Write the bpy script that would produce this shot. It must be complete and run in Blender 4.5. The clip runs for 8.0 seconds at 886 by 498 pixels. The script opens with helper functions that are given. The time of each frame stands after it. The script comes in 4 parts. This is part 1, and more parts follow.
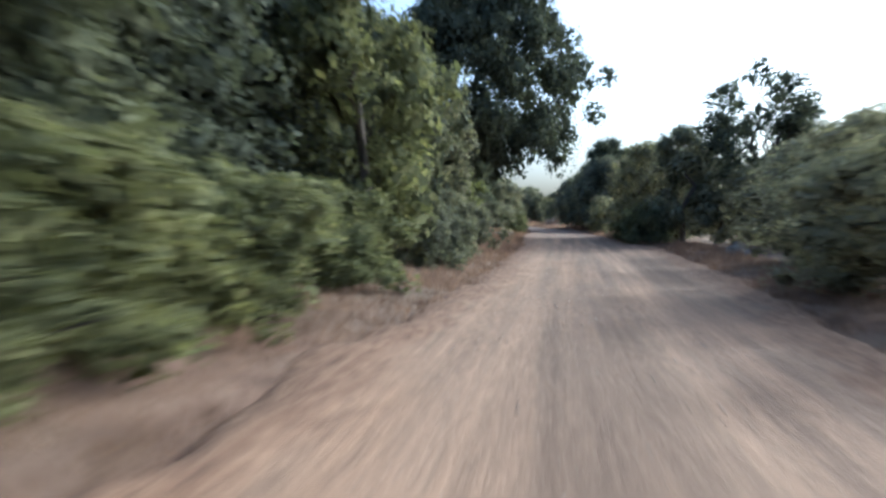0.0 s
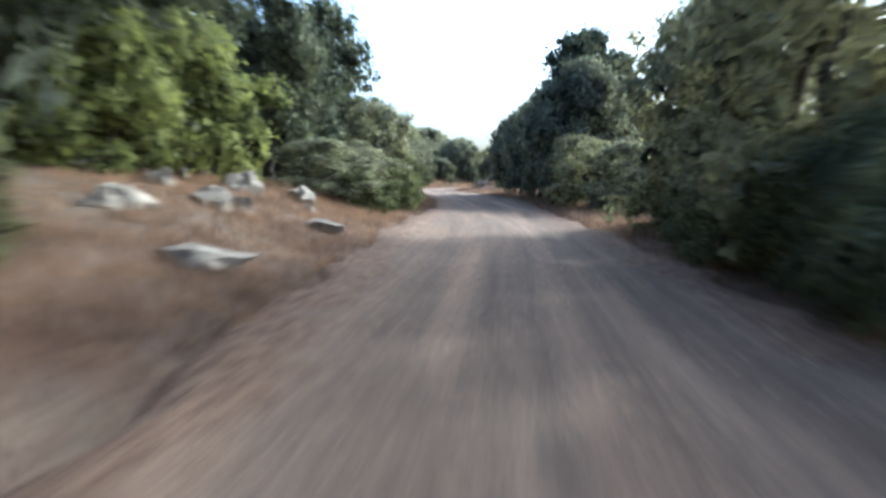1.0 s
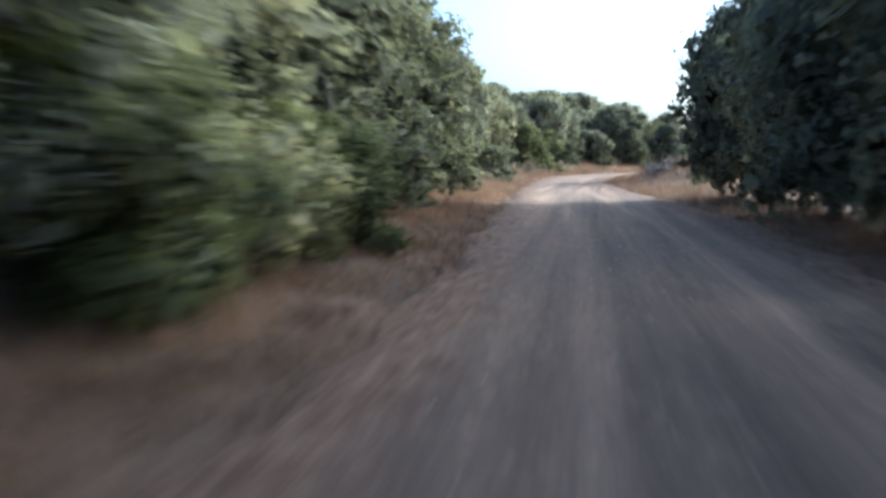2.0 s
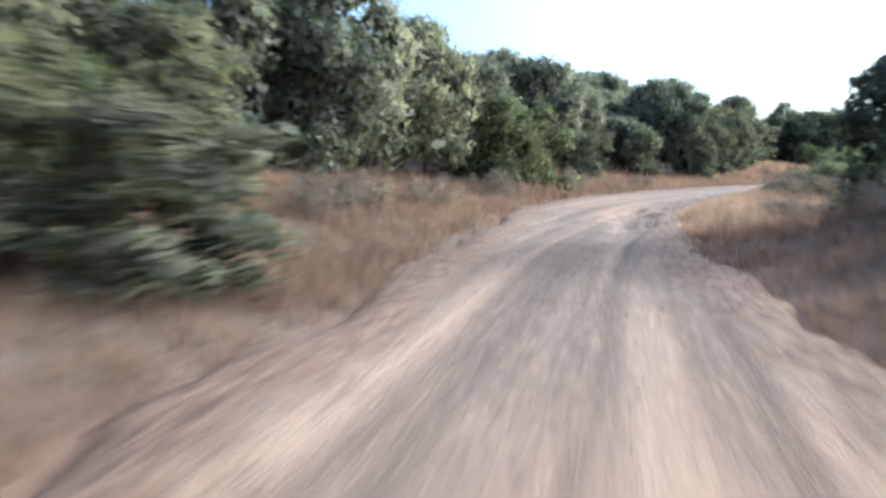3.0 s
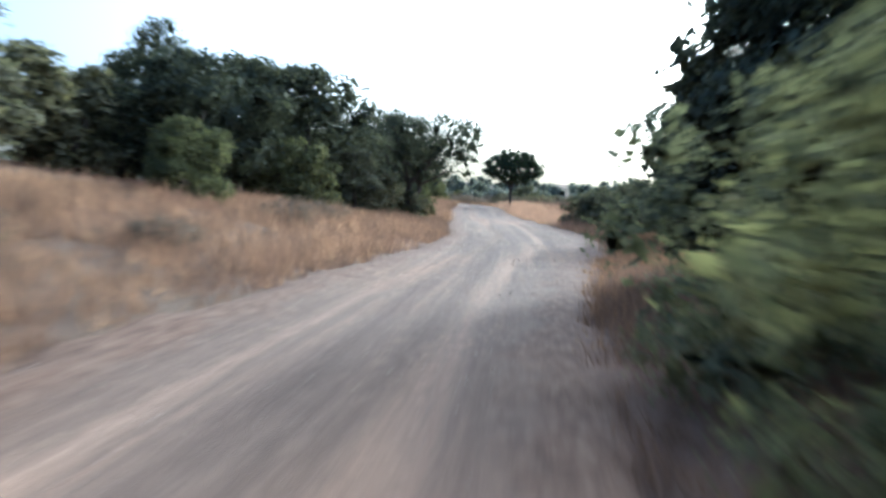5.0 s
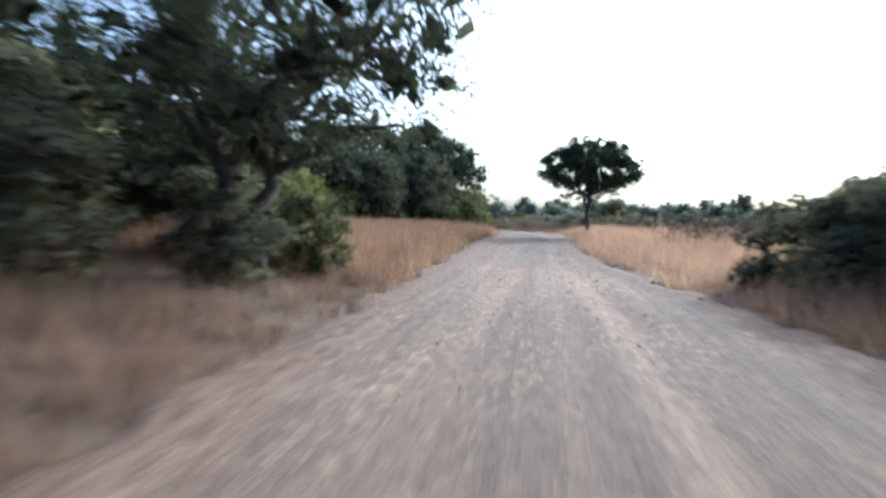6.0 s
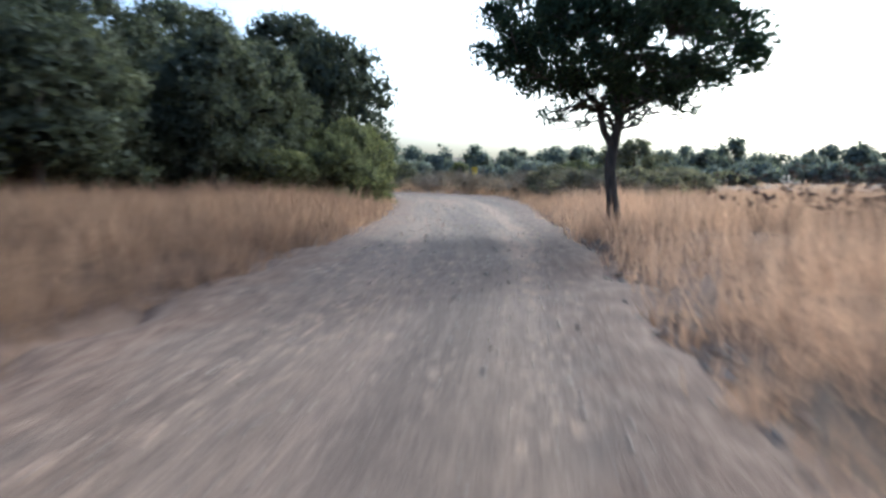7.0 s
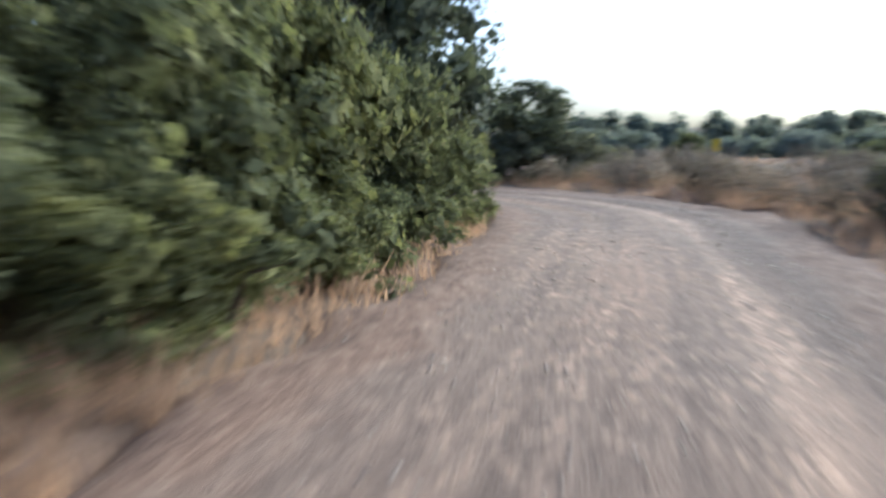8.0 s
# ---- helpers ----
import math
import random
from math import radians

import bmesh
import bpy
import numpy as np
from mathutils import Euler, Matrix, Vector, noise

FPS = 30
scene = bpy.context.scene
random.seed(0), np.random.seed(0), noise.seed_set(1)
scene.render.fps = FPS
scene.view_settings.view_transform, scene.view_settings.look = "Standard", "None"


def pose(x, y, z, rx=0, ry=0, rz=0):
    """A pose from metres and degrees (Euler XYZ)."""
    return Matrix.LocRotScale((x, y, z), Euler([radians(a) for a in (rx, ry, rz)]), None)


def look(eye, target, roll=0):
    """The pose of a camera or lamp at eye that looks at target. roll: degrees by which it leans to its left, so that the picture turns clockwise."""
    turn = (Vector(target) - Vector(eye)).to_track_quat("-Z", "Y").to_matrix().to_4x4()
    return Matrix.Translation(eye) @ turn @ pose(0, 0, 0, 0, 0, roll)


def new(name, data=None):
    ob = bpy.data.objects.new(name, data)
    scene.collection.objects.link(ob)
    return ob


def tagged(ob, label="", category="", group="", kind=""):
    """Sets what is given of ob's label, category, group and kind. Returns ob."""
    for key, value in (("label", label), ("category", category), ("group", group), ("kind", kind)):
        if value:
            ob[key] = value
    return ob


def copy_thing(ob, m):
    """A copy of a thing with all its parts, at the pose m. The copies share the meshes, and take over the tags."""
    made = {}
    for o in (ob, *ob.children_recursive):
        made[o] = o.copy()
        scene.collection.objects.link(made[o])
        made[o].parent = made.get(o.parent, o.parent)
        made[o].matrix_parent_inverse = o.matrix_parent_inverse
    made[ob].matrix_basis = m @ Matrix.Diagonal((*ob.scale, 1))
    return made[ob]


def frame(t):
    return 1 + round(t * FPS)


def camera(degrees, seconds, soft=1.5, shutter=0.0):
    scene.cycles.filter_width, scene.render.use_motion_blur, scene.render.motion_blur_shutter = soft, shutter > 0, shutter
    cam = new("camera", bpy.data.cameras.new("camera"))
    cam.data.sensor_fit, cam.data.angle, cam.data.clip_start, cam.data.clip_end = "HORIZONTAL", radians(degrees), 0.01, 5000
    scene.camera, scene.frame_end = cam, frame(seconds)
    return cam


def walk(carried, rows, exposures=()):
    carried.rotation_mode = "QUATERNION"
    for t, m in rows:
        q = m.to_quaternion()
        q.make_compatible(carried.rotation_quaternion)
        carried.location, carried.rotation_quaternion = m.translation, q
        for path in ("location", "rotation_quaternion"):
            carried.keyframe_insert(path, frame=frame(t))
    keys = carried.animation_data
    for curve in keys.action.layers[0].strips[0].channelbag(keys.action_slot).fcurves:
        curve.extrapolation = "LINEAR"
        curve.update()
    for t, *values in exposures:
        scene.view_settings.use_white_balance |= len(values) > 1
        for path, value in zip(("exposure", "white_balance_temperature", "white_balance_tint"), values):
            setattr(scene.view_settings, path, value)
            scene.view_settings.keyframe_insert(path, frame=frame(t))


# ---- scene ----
cam = camera(58.97, 8.0, soft=2.6, shutter=0.3)
walk(cam, [
    (0, look((0.00, 0.00, 1.15), (0.00, 9.99, 0.75), 0.35)),
    (0.5, look((2.16, 14.09, 1.16), (2.06, 24.08, 0.72), 0.11)),
    (1, look((4.56, 28.75, 1.21), (5.31, 38.68, 0.30), 0.65)),
    (1.5, look((6.88, 43.39, 1.26), (6.35, 53.34, 0.39), -0.80)),
    (1.7, look((7.41, 49.08, 1.27), (6.09, 58.93, 0.14), 0.11)),
    (2.8, look((8.68, 78.86, 1.29), (7.40, 88.71, 0.12), -0.48)),
    (3, look((8.87, 84.04, 1.27), (7.28, 93.85, 0.17), 0.03)),
    (3.2, look((9.18, 89.16, 1.25), (8.57, 99.10, 0.27), 0.10)),
    (3.5, look((10.00, 96.67, 1.21), (11.33, 106.53, 0.16), -1.84)),
    (4, look((12.92, 108.98, 1.19), (15.58, 118.57, 0.19), -1.62)),
    (4.5, look((18.08, 120.78, 1.22), (21.99, 129.96, 0.57), 1.27)),
    (4.7, look((20.66, 125.11, 1.22), (25.10, 134.04, 0.52), 2.56)),
    (5.8, look((35.17, 148.11, 1.03), (39.23, 157.23, 0.59), 0.50)),
    (6, look((37.48, 152.16, 1.05), (40.96, 161.53, 0.70), 1.08)),
    (6.5, look((42.74, 162.09, 1.19), (45.97, 171.51, 0.25), 0.47)),
    (7, look((47.91, 171.92, 1.33), (51.91, 181.04, 0.38), 0.24)),
    (7.5, look((52.05, 179.34, 1.57), (55.93, 188.52, 0.73), -0.46)),
    (8, look((55.66, 187.98, 1.60), (56.86, 197.82, 0.29), -0.03)),
], exposures=[(0, 1.37, 4850, -3), (0.5, 1.47, 4750, -3), (1, 1.92, 4800, -5), (1.5, 1.77, 4800, -5), (2.8, 1.77, 4780, -4), (3.5, 1.67, 4780, -4), (4.7, 1.47, 4730, -4), (6, 1.34, 4800, -2), (6.5, 1.06, 4830, -2), (7.2, 1.14, 4830, -2), (8, 1.26, 4880, -2)])

# ---- light: hazy morning sun ahead on the right ----
SUN_AZ, SUN_EL = radians(61), radians(28.5)
world = bpy.data.worlds.new("sky")
scene.world = world
world.use_nodes = True
wn = world.node_tree.nodes
sky = wn.new("ShaderNodeTexSky")
sky.sky_type = "NISHITA"
sky.sun_disc = False
sky.sun_elevation, sky.sun_rotation = SUN_EL, SUN_AZ
sky.air_density, sky.dust_density, sky.ozone_density = 0.65, 6.0, 0.7
wn["Background"].inputs[1].default_value = 0.15
world.node_tree.links.new(sky.outputs[0], wn["Background"].inputs[0])
lamp = bpy.data.lights.new("sun", "SUN")
lamp.energy, lamp.angle, lamp.color = 1.25, radians(5.0), (1.0, 0.93, 0.84)
sun = new("sun", lamp)
to_sun = Vector((math.sin(SUN_AZ) * math.cos(SUN_EL), math.cos(SUN_AZ) * math.cos(SUN_EL), math.sin(SUN_EL)))
sun.matrix_world = look(to_sun * 100, (0, 0, 0))


# ---- materials ----
def material(name, rough=0.9):
    m = bpy.data.materials.new(name)
    m.use_nodes = True
    b = m.node_tree.nodes["Principled BSDF"]
    b.inputs["Roughness"].default_value = rough
    b.inputs["Specular IOR Level"].default_value = 0.25
    return m, m.node_tree.nodes, m.node_tree.links, b


def ramp_node(n, stops):
    r = n.new("ShaderNodeValToRGB")
    e = r.color_ramp.elements
    e[0].position, e[0].color = stops[0][0], (*stops[0][1], 1)
    e[1].position, e[1].color = stops[-1][0], (*stops[-1][1], 1)
    for p, c in stops[1:-1]:
        e.new(p).color = (*c, 1)
    return r


def noise_node(n, l, vec, scale, detail=4, rough=0.55):
    t = n.new("ShaderNodeTexNoise")
    t.inputs["Scale"].default_value = scale
    t.inputs["Detail"].default_value = detail
    t.inputs["Roughness"].default_value = rough
    l.new(vec, t.inputs["Vector"])
    return t


def mix_node(n, l, fac, a, b, mode="MIX"):
    m = n.new("ShaderNodeMix")
    m.data_type, m.blend_type = "RGBA", mode
    if isinstance(fac, float):
        m.inputs[0].default_value = fac
    else:
        l.new(fac, m.inputs[0])
    for k, v in ((6, a), (7, b)):
        if isinstance(v, tuple):
            m.inputs[k].default_value = (*v, 1)
        else:
            l.new(v, m.inputs[k])
    return m.outputs[2]


def stretch(n, l, vec, sx, sy, sz=1.0):
    m = n.new("ShaderNodeMapping")
    m.inputs["Scale"].default_value = (sx, sy, sz)
    l.new(vec, m.inputs["Vector"])
    return m.outputs[0]


def bump_node(n, l, height, strength, dist, b):
    k = n.new("ShaderNodeBump")
    k.inputs["Strength"].default_value, k.inputs["Distance"].default_value = strength, dist
    l.new(height, k.inputs["Height"])
    l.new(k.outputs[0], b.inputs["Normal"])


def dirt_road():
    m, n, l, b = material("packed_dirt", 0.95)
    course = n.new("ShaderNodeUVMap")
    course.uv_map = "course"
    uv = course.outputs[0]
    way = n.new("ShaderNodeSeparateXYZ")
    l.new(uv, way.inputs[0])
    stony = n.new("ShaderNodeMapRange")
    stony.interpolation_type = "SMOOTHSTEP"
    for k, v in zip(("From Min", "From Max", "To Min", "To Max"), (138.0, 170.0, 0.28, 0.72)):
        stony.inputs[k].default_value = v
    l.new(way.outputs[1], stony.inputs["Value"])
    stony = stony.outputs[0]
    big = noise_node(n, l, stretch(n, l, uv, 0.5, 0.09), 1.0, 5)
    drift = noise_node(n, l, stretch(n, l, uv, 1.1, 0.03), 1.0, 3, 0.5)
    streak = noise_node(n, l, stretch(n, l, uv, 3.4, 0.09), 1.0, 5, 0.62)
    fine = noise_node(n, l, stretch(n, l, uv, 10, 3.0), 1.0, 6, 0.7)
    grit = noise_node(n, l, stretch(n, l, uv, 45, 30), 1.0, 3, 0.7)
    c1 = ramp_node(n, [(0.3, (0.182, 0.125, 0.093)), (0.5, (0.22, 0.152, 0.112)), (0.72, (0.292, 0.188, 0.129))])
    l.new(big.outputs[0], c1.inputs[0])
    c0 = ramp_node(n, [(0.36, (0.82, 0.815, 0.81)), (0.5, (1.0, 1.0, 1.0)), (0.64, (1.22, 1.20, 1.17))])
    l.new(drift.outputs[0], c0.inputs[0])
    c = mix_node(n, l, 0.9, c1.outputs[0], c0.outputs[0], "MULTIPLY")
    c2 = ramp_node(n, [(0.34, (0.72, 0.715, 0.71)), (0.52, (0.97, 0.97, 0.96)), (0.68, (1.24, 1.22, 1.19))])
    l.new(streak.outputs[0], c2.inputs[0])
    c = mix_node(n, l, 0.9, c, c2.outputs[0], "MULTIPLY")
    c3 = ramp_node(n, [(0.35, (0.7, 0.7, 0.71)), (0.62, (1.15, 1.13, 1.1))])
    l.new(fine.outputs[0], c3.inputs[0])
    c = mix_node(n, l, stony, c, mix_node(n, l, 1.0, c, c3.outputs[0], "MULTIPLY"))
    c4 = ramp_node(n, [(0.38, (0.72, 0.72, 0.73)), (0.6, (1.12, 1.12, 1.1))])
    l.new(grit.outputs[0], c4.inputs[0])
    c = mix_node(n, l, stony, c, mix_node(n, l, 1.0, c, c4.outputs[0], "MULTIPLY"))
    cell = n.new("ShaderNodeTexVoronoi")
    cell.inputs["Scale"].default_value = 1.0
    l.new(stretch(n, l, uv, 20, 12), cell.inputs["Vector"])
    tone = n.new("ShaderNodeSeparateColor")
    l.new(cell.outputs["Color"], tone.inputs[0])
    c5 = ramp_node(n, [(0.1, (0.74, 0.74, 0.75)), (0.55, (0.97, 0.97, 0.97)), (0.8, (1.05, 1.05, 1.04)), (0.9, (1.9, 1.87, 1.82))])
    l.new(tone.outputs[0], c5.inputs[0])
    strewn = noise_node(n, l, stretch(n, l, uv, 1.5, 0.35), 1.0, 4, 0.6)
    loose = ramp_node(n, [(0.42, (0.15, 0.15, 0.15)), (0.58, (1, 1, 1))])
    l.new(strewn.outputs[0], loose.inputs[0])
    amount = n.new("ShaderNodeMath")
    amount.operation = "MULTIPLY"
    l.new(stony, amount.inputs[0])
    l.new(loose.outputs[0], amount.inputs[1])
    c = mix_node(n, l, amount.outputs[0], c, mix_node(n, l, 1.0, c, c5.outputs[0], "MULTIPLY"))
    def stretch_of(out, a, b):
        k = n.new("ShaderNodeMapRange")
        k.interpolation_type = "SMOOTHSTEP"
        k.inputs["From Min"].default_value, k.inputs["From Max"].default_value = a, b
        l.new(out, k.inputs["Value"])
        return k.outputs[0]

    zone = stretch_of(way.outputs[1], 95.0, 102.0)
    for other in (stretch_of(way.outputs[1], 131.0, 121.0), stretch_of(way.outputs[0], -1.5, -0.2)):
        both = n.new("ShaderNodeMath")
        both.operation = "MULTIPLY"
        l.new(zone, both.inputs[0])
        l.new(other, both.inputs[1])
        zone = both.outputs[0]
    broken = noise_node(n, l, stretch(n, l, uv, 2.4, 1.1), 1.0, 6, 0.7)
    c6 = ramp_node(n, [(0.38, (0.52, 0.53, 0.55)), (0.5, (0.95, 0.95, 0.96)), (0.6, (1.4, 1.4, 1.4))])
    l.new(broken.outputs[0], c6.inputs[0])
    c = mix_node(n, l, zone, c, mix_node(n, l, 0.85, c, c6.outputs[0], "MULTIPLY"))
    ruts = n.new("ShaderNodeMath")
    ruts.operation = "MULTIPLY_ADD"
    sway = noise_node(n, l, stretch(n, l, uv, 0.0, 0.22), 1.0, 3)
    l.new(sway.outputs[0], ruts.inputs[0])
    ruts.inputs[1].default_value = 0.3
    l.new(way.outputs[0], ruts.inputs[2])
    across = n.new("ShaderNodeMapRange")
    across.inputs["From Min"].default_value, across.inputs["From Max"].default_value = -1.85, 1.65
    l.new(ruts.outputs[0], across.inputs["Value"])
    # pale worn ridges, with the shade of the ruts beside them painted in
    c7 = ramp_node(n, [(0.12, (1, 1, 1)), (0.2, (1.16, 1.15, 1.14)), (0.235, (1.06, 1.06, 1.05)), (0.255, (0.9, 0.9, 0.91)), (0.33, (0.98, 0.98, 0.98)), (0.485, (1, 1, 1)),
                       (0.52, (1.28, 1.27, 1.25)), (0.545, (0.8, 0.8, 0.81)), (0.62, (0.98, 0.98, 0.98)), (0.74, (1, 1, 1)), (0.777, (0.72, 0.72, 0.73)), (0.82, (1.06, 1.06, 1.05))])
    l.new(across.outputs[0], c7.inputs[0])
    rut_shade_zone = n.new("ShaderNodeMath")
    rut_shade_zone.operation = "MULTIPLY"
    l.new(stretch_of(way.outputs[1], 83.0, 88.0), rut_shade_zone.inputs[0])
    l.new(stretch_of(way.outputs[1], 102.0, 96.0), rut_shade_zone.inputs[1])
    c = mix_node(n, l, rut_shade_zone.outputs[0], c, mix_node(n, l, 0.9, c, c7.outputs[0], "MULTIPLY"))
    gap = n.new("ShaderNodeMath")
    gap.operation = "ABSOLUTE"
    band = ramp_node(n, [(0.2, (0.86, 0.86, 0.865)), (0.45, (0.97, 0.97, 0.96)), (0.62, (1.25, 1.24, 1.21)), (0.78, (1.22, 1.21, 1.18)), (0.95, (0.92, 0.92, 0.92))])
    l.new(gap.outputs[0], band.inputs[0])
    worn = noise_node(n, l, stretch(n, l, uv, 0.25, 0.05), 1.0, 3)
    share = ramp_node(n, [(0.35, (0.3, 0.3, 0.3)), (0.6, (1, 1, 1))])
    l.new(worn.outputs[0], share.inputs[0])
    c = mix_node(n, l, share.outputs[0], c, mix_node(n, l, 1.0, c, band.outputs[0], "MULTIPLY"))
    rim = n.new("ShaderNodeUVMap")
    rim.uv_map = "rim"
    far = n.new("ShaderNodeSeparateXYZ")
    l.new(rim.outputs[0], far.inputs[0])
    l.new(far.outputs[1], gap.inputs[0])
    ragged = noise_node(n, l, stretch(n, l, uv, 1.6, 0.8), 1.0, 6, 0.7)
    add = n.new("ShaderNodeMath")
    add.operation = "MULTIPLY_ADD"
    l.new(ragged.outputs[0], add.inputs[0])
    add.inputs[1].default_value = -1.7
    l.new(far.outputs[0], add.inputs[2])
    f = ramp_node(n, [(0.0, (0, 0, 0)), (0.35, (1, 1, 1))])
    l.new(add.outputs[0], f.inputs[0])
    soil = ramp_node(n, [(0.34, (0.096, 0.058, 0.039)), (0.5, (0.165, 0.100, 0.066)), (0.66, (0.235, 0.154, 0.104))])
    l.new(fine.outputs[0], soil.inputs[0])
    c = mix_node(n, l, f.outputs[0], soil.outputs[0], c)
    far_on = n.new("ShaderNodeMapRange")
    far_on.inputs["From Min"].default_value, far_on.inputs["From Max"].default_value = 0.0, 220.0
    l.new(way.outputs[1], far_on.inputs["Value"])
    # road tone runs from redder and lighter to greyer along its length
    tone_along = ramp_node(n, [(0.0, (1.12, 1.04, 0.91)), (0.12, (1.07, 1.03, 0.95)), (0.3, (1.02, 1.0, 0.96)), (0.78, (0.95, 0.95, 0.94))])
    l.new(far_on.outputs[0], tone_along.inputs[0])
    c = mix_node(n, l, 1.0, c, tone_along.outputs[0], "MULTIPLY")
    l.new(c, b.inputs["Base Color"])
    bump_node(n, l, fine.outputs[0], 0.5, 0.05, b)
    return m


def earth():
    m, n, l, b = material("dry_earth", 0.95)
    pos = n.new("ShaderNodeNewGeometry").outputs["Position"]
    big = noise_node(n, l, pos, 0.16, 5)
    mid = noise_node(n, l, pos, 1.3, 6, 0.65)
    fine = noise_node(n, l, pos, 14, 5, 0.7)
    c1 = ramp_node(n, [(0.34, (0.095, 0.057, 0.038)), (0.5, (0.168, 0.098, 0.063)), (0.66, (0.23, 0.147, 0.099))])
    l.new(mid.outputs[0], c1.inputs[0])
    c2 = ramp_node(n, [(0.4, (0.18, 0.130, 0.089)), (0.6, (0.115, 0.081, 0.057))])
    l.new(fine.outputs[0], c2.inputs[0])
    f = ramp_node(n, [(0.42, (0, 0, 0)), (0.58, (1, 1, 1))])
    l.new(big.outputs[0], f.inputs[0])
    l.new(mix_node(n, l, f.outputs[0], c1.outputs[0], c2.outputs[0]), b.inputs["Base Color"])
    bump_node(n, l, fine.outputs[0], 0.8, 0.06, b)
    return m


def leaf(name, dark, light, sun_side=0.35, rough=0.9, glow=(1.08, 1.1, 0.8)):
    m, n, l, b = material(name, rough)
    b.inputs["Specular IOR Level"].default_value = 0.04
    geo, obj = n.new("ShaderNodeNewGeometry"), n.new("ShaderNodeObjectInfo")
    even = tuple((a + c) / 2 for a, c in zip(dark, light))
    r1 = ramp_node(n, [(0.0, tuple(0.6 * a + 0.4 * c for a, c in zip(dark, even))), (0.75, even), (1.0, tuple(0.7 * a + 0.3 * c for a, c in zip(light, even)))])
    l.new(geo.outputs["Random Per Island"], r1.inputs[0])
    r2 = ramp_node(n, [(0.0, (0.82, 0.85, 0.86)), (0.5, (1, 1, 1)), (1.0, (1.16, 1.13, 0.98))])
    l.new(obj.outputs["Random"], r2.inputs[0])
    c = mix_node(n, l, 1.0, r1.outputs[0], r2.outputs[0], "MULTIPLY")
    patch = noise_node(n, l, n.new("ShaderNodeTexCoord").outputs["Object"], 1.7, 3)
    r3 = ramp_node(n, [(0.37, (0.74, 0.76, 0.77)), (0.64, (1.26, 1.23, 1.12))])
    l.new(patch.outputs[0], r3.inputs[0])
    c = mix_node(n, l, 1.0, c, r3.outputs[0], "MULTIPLY")
    speck = noise_node(n, l, geo.outputs["Position"], 16, 3, 0.7)
    r4 = ramp_node(n, [(0.36, (0.72, 0.74, 0.75)), (0.62, (1.2, 1.18, 1.13))])
    l.new(speck.outputs[0], r4.inputs[0])
    c = mix_node(n, l, 0.8, c, r4.outputs[0], "MULTIPLY")
    l.new(c, b.inputs["Base Color"])
    bump_node(n, l, speck.outputs[0], 0.5, 0.05, b)
    t = n.new("ShaderNodeBsdfTranslucent")
    l.new(mix_node(n, l, 1.0, c, glow, "MULTIPLY"), t.inputs[0])
    s = n.new("ShaderNodeMixShader")
    s.inputs[0].default_value = sun_side
    l.new(b.outputs[0], s.inputs[1])
    l.new(t.outputs[0], s.inputs[2])
    l.new(s.outputs[0], n["Material Output"].inputs[0])
    return m


def simple(name, low, high, scale, rough=0.9, bump=0.4, dist=0.02, sx=1.0, sz=1.0):
    m, n, l, b = material(name, rough)
    v = stretch(n, l, n.new("ShaderNodeTexCoord").outputs["Object"], sx, sx, sz)
    a, c = noise_node(n, l, v, scale, 6, 0.65), noise_node(n, l, v, scale * 0.17, 3)
    r = ramp_node(n, [(0.35, low), (0.65, high)])
    l.new(a.outputs[0], r.inputs[0])
    g = ramp_node(n, [(0.35, (0.7, 0.7, 0.7)), (0.65, (1.2, 1.18, 1.15))])
    l.new(c.outputs[0], g.inputs[0])
    l.new(mix_node(n, l, 1.0, r.outputs[0], g.outputs[0], "MULTIPLY"), b.inputs["Base Color"])
    bump_node(n, l, a.outputs[0], bump, dist, b)
    return m


ROAD, EARTH = dirt_road(), earth()
OAK_LEAF = leaf("holm_oak_leaves", (0.062, 0.068, 0.054), (0.156, 0.161, 0.117), 0.3)
# oak leaves made greyer and lighter: hillside haze put into their colour
HILL_LEAF = leaf("lightened_oak_leaves", (0.16, 0.157, 0.131), (0.364, 0.345, 0.27), 0.42)
OLIVE_LEAF = leaf("wild_olive_leaves", (0.102, 0.102, 0.08), (0.249, 0.235, 0.167), 0.38)
# olive leaves lightened in colour to lift the hedges' shaded side
LIFTED_OLIVE_LEAF = leaf("lifted_olive_leaves", (0.198, 0.189, 0.141), (0.408, 0.38, 0.276), 0.38)
MASTIC_LEAF = leaf("mastic_leaves", (0.086, 0.092, 0.052), (0.238, 0.232, 0.124), 0.38)
# mastic foliage in a second tone, tuned for bushes seen on their shaded side
SHADE_SIDE_LEAF = leaf("shade_side_leaves", (0.13, 0.136, 0.095), (0.325, 0.325, 0.21), 0.46)
BROOM_LEAF = leaf("broom_leaves", (0.112, 0.12, 0.05), (0.282, 0.282, 0.112), 0.38)
PEAR_LEAF = leaf("wild_pear_leaves", (0.035, 0.048, 0.032), (0.09, 0.108, 0.06), 0.25)
BRAMBLE_LEAF = leaf("bramble_leaves", (0.165, 0.148, 0.105), (0.345, 0.305, 0.215), 0.35, 0.8)
THISTLE = leaf("dead_thistle", (0.155, 0.100, 0.075), (0.30, 0.205, 0.155), 0.25, 0.85, (1, 1, 1))
BRUSH_LEAF = leaf("withered_leaves", (0.175, 0.138, 0.105), (0.34, 0.275, 0.21), 0.25, 0.8, (1, 1, 1))
# far foliage paler and greyer: aerial haze painted into the colour
HAZED_LEAF = leaf("hazed_scrub_leaves", (0.17, 0.184, 0.164), (0.307, 0.31, 0.265), 0.3, 0.8)
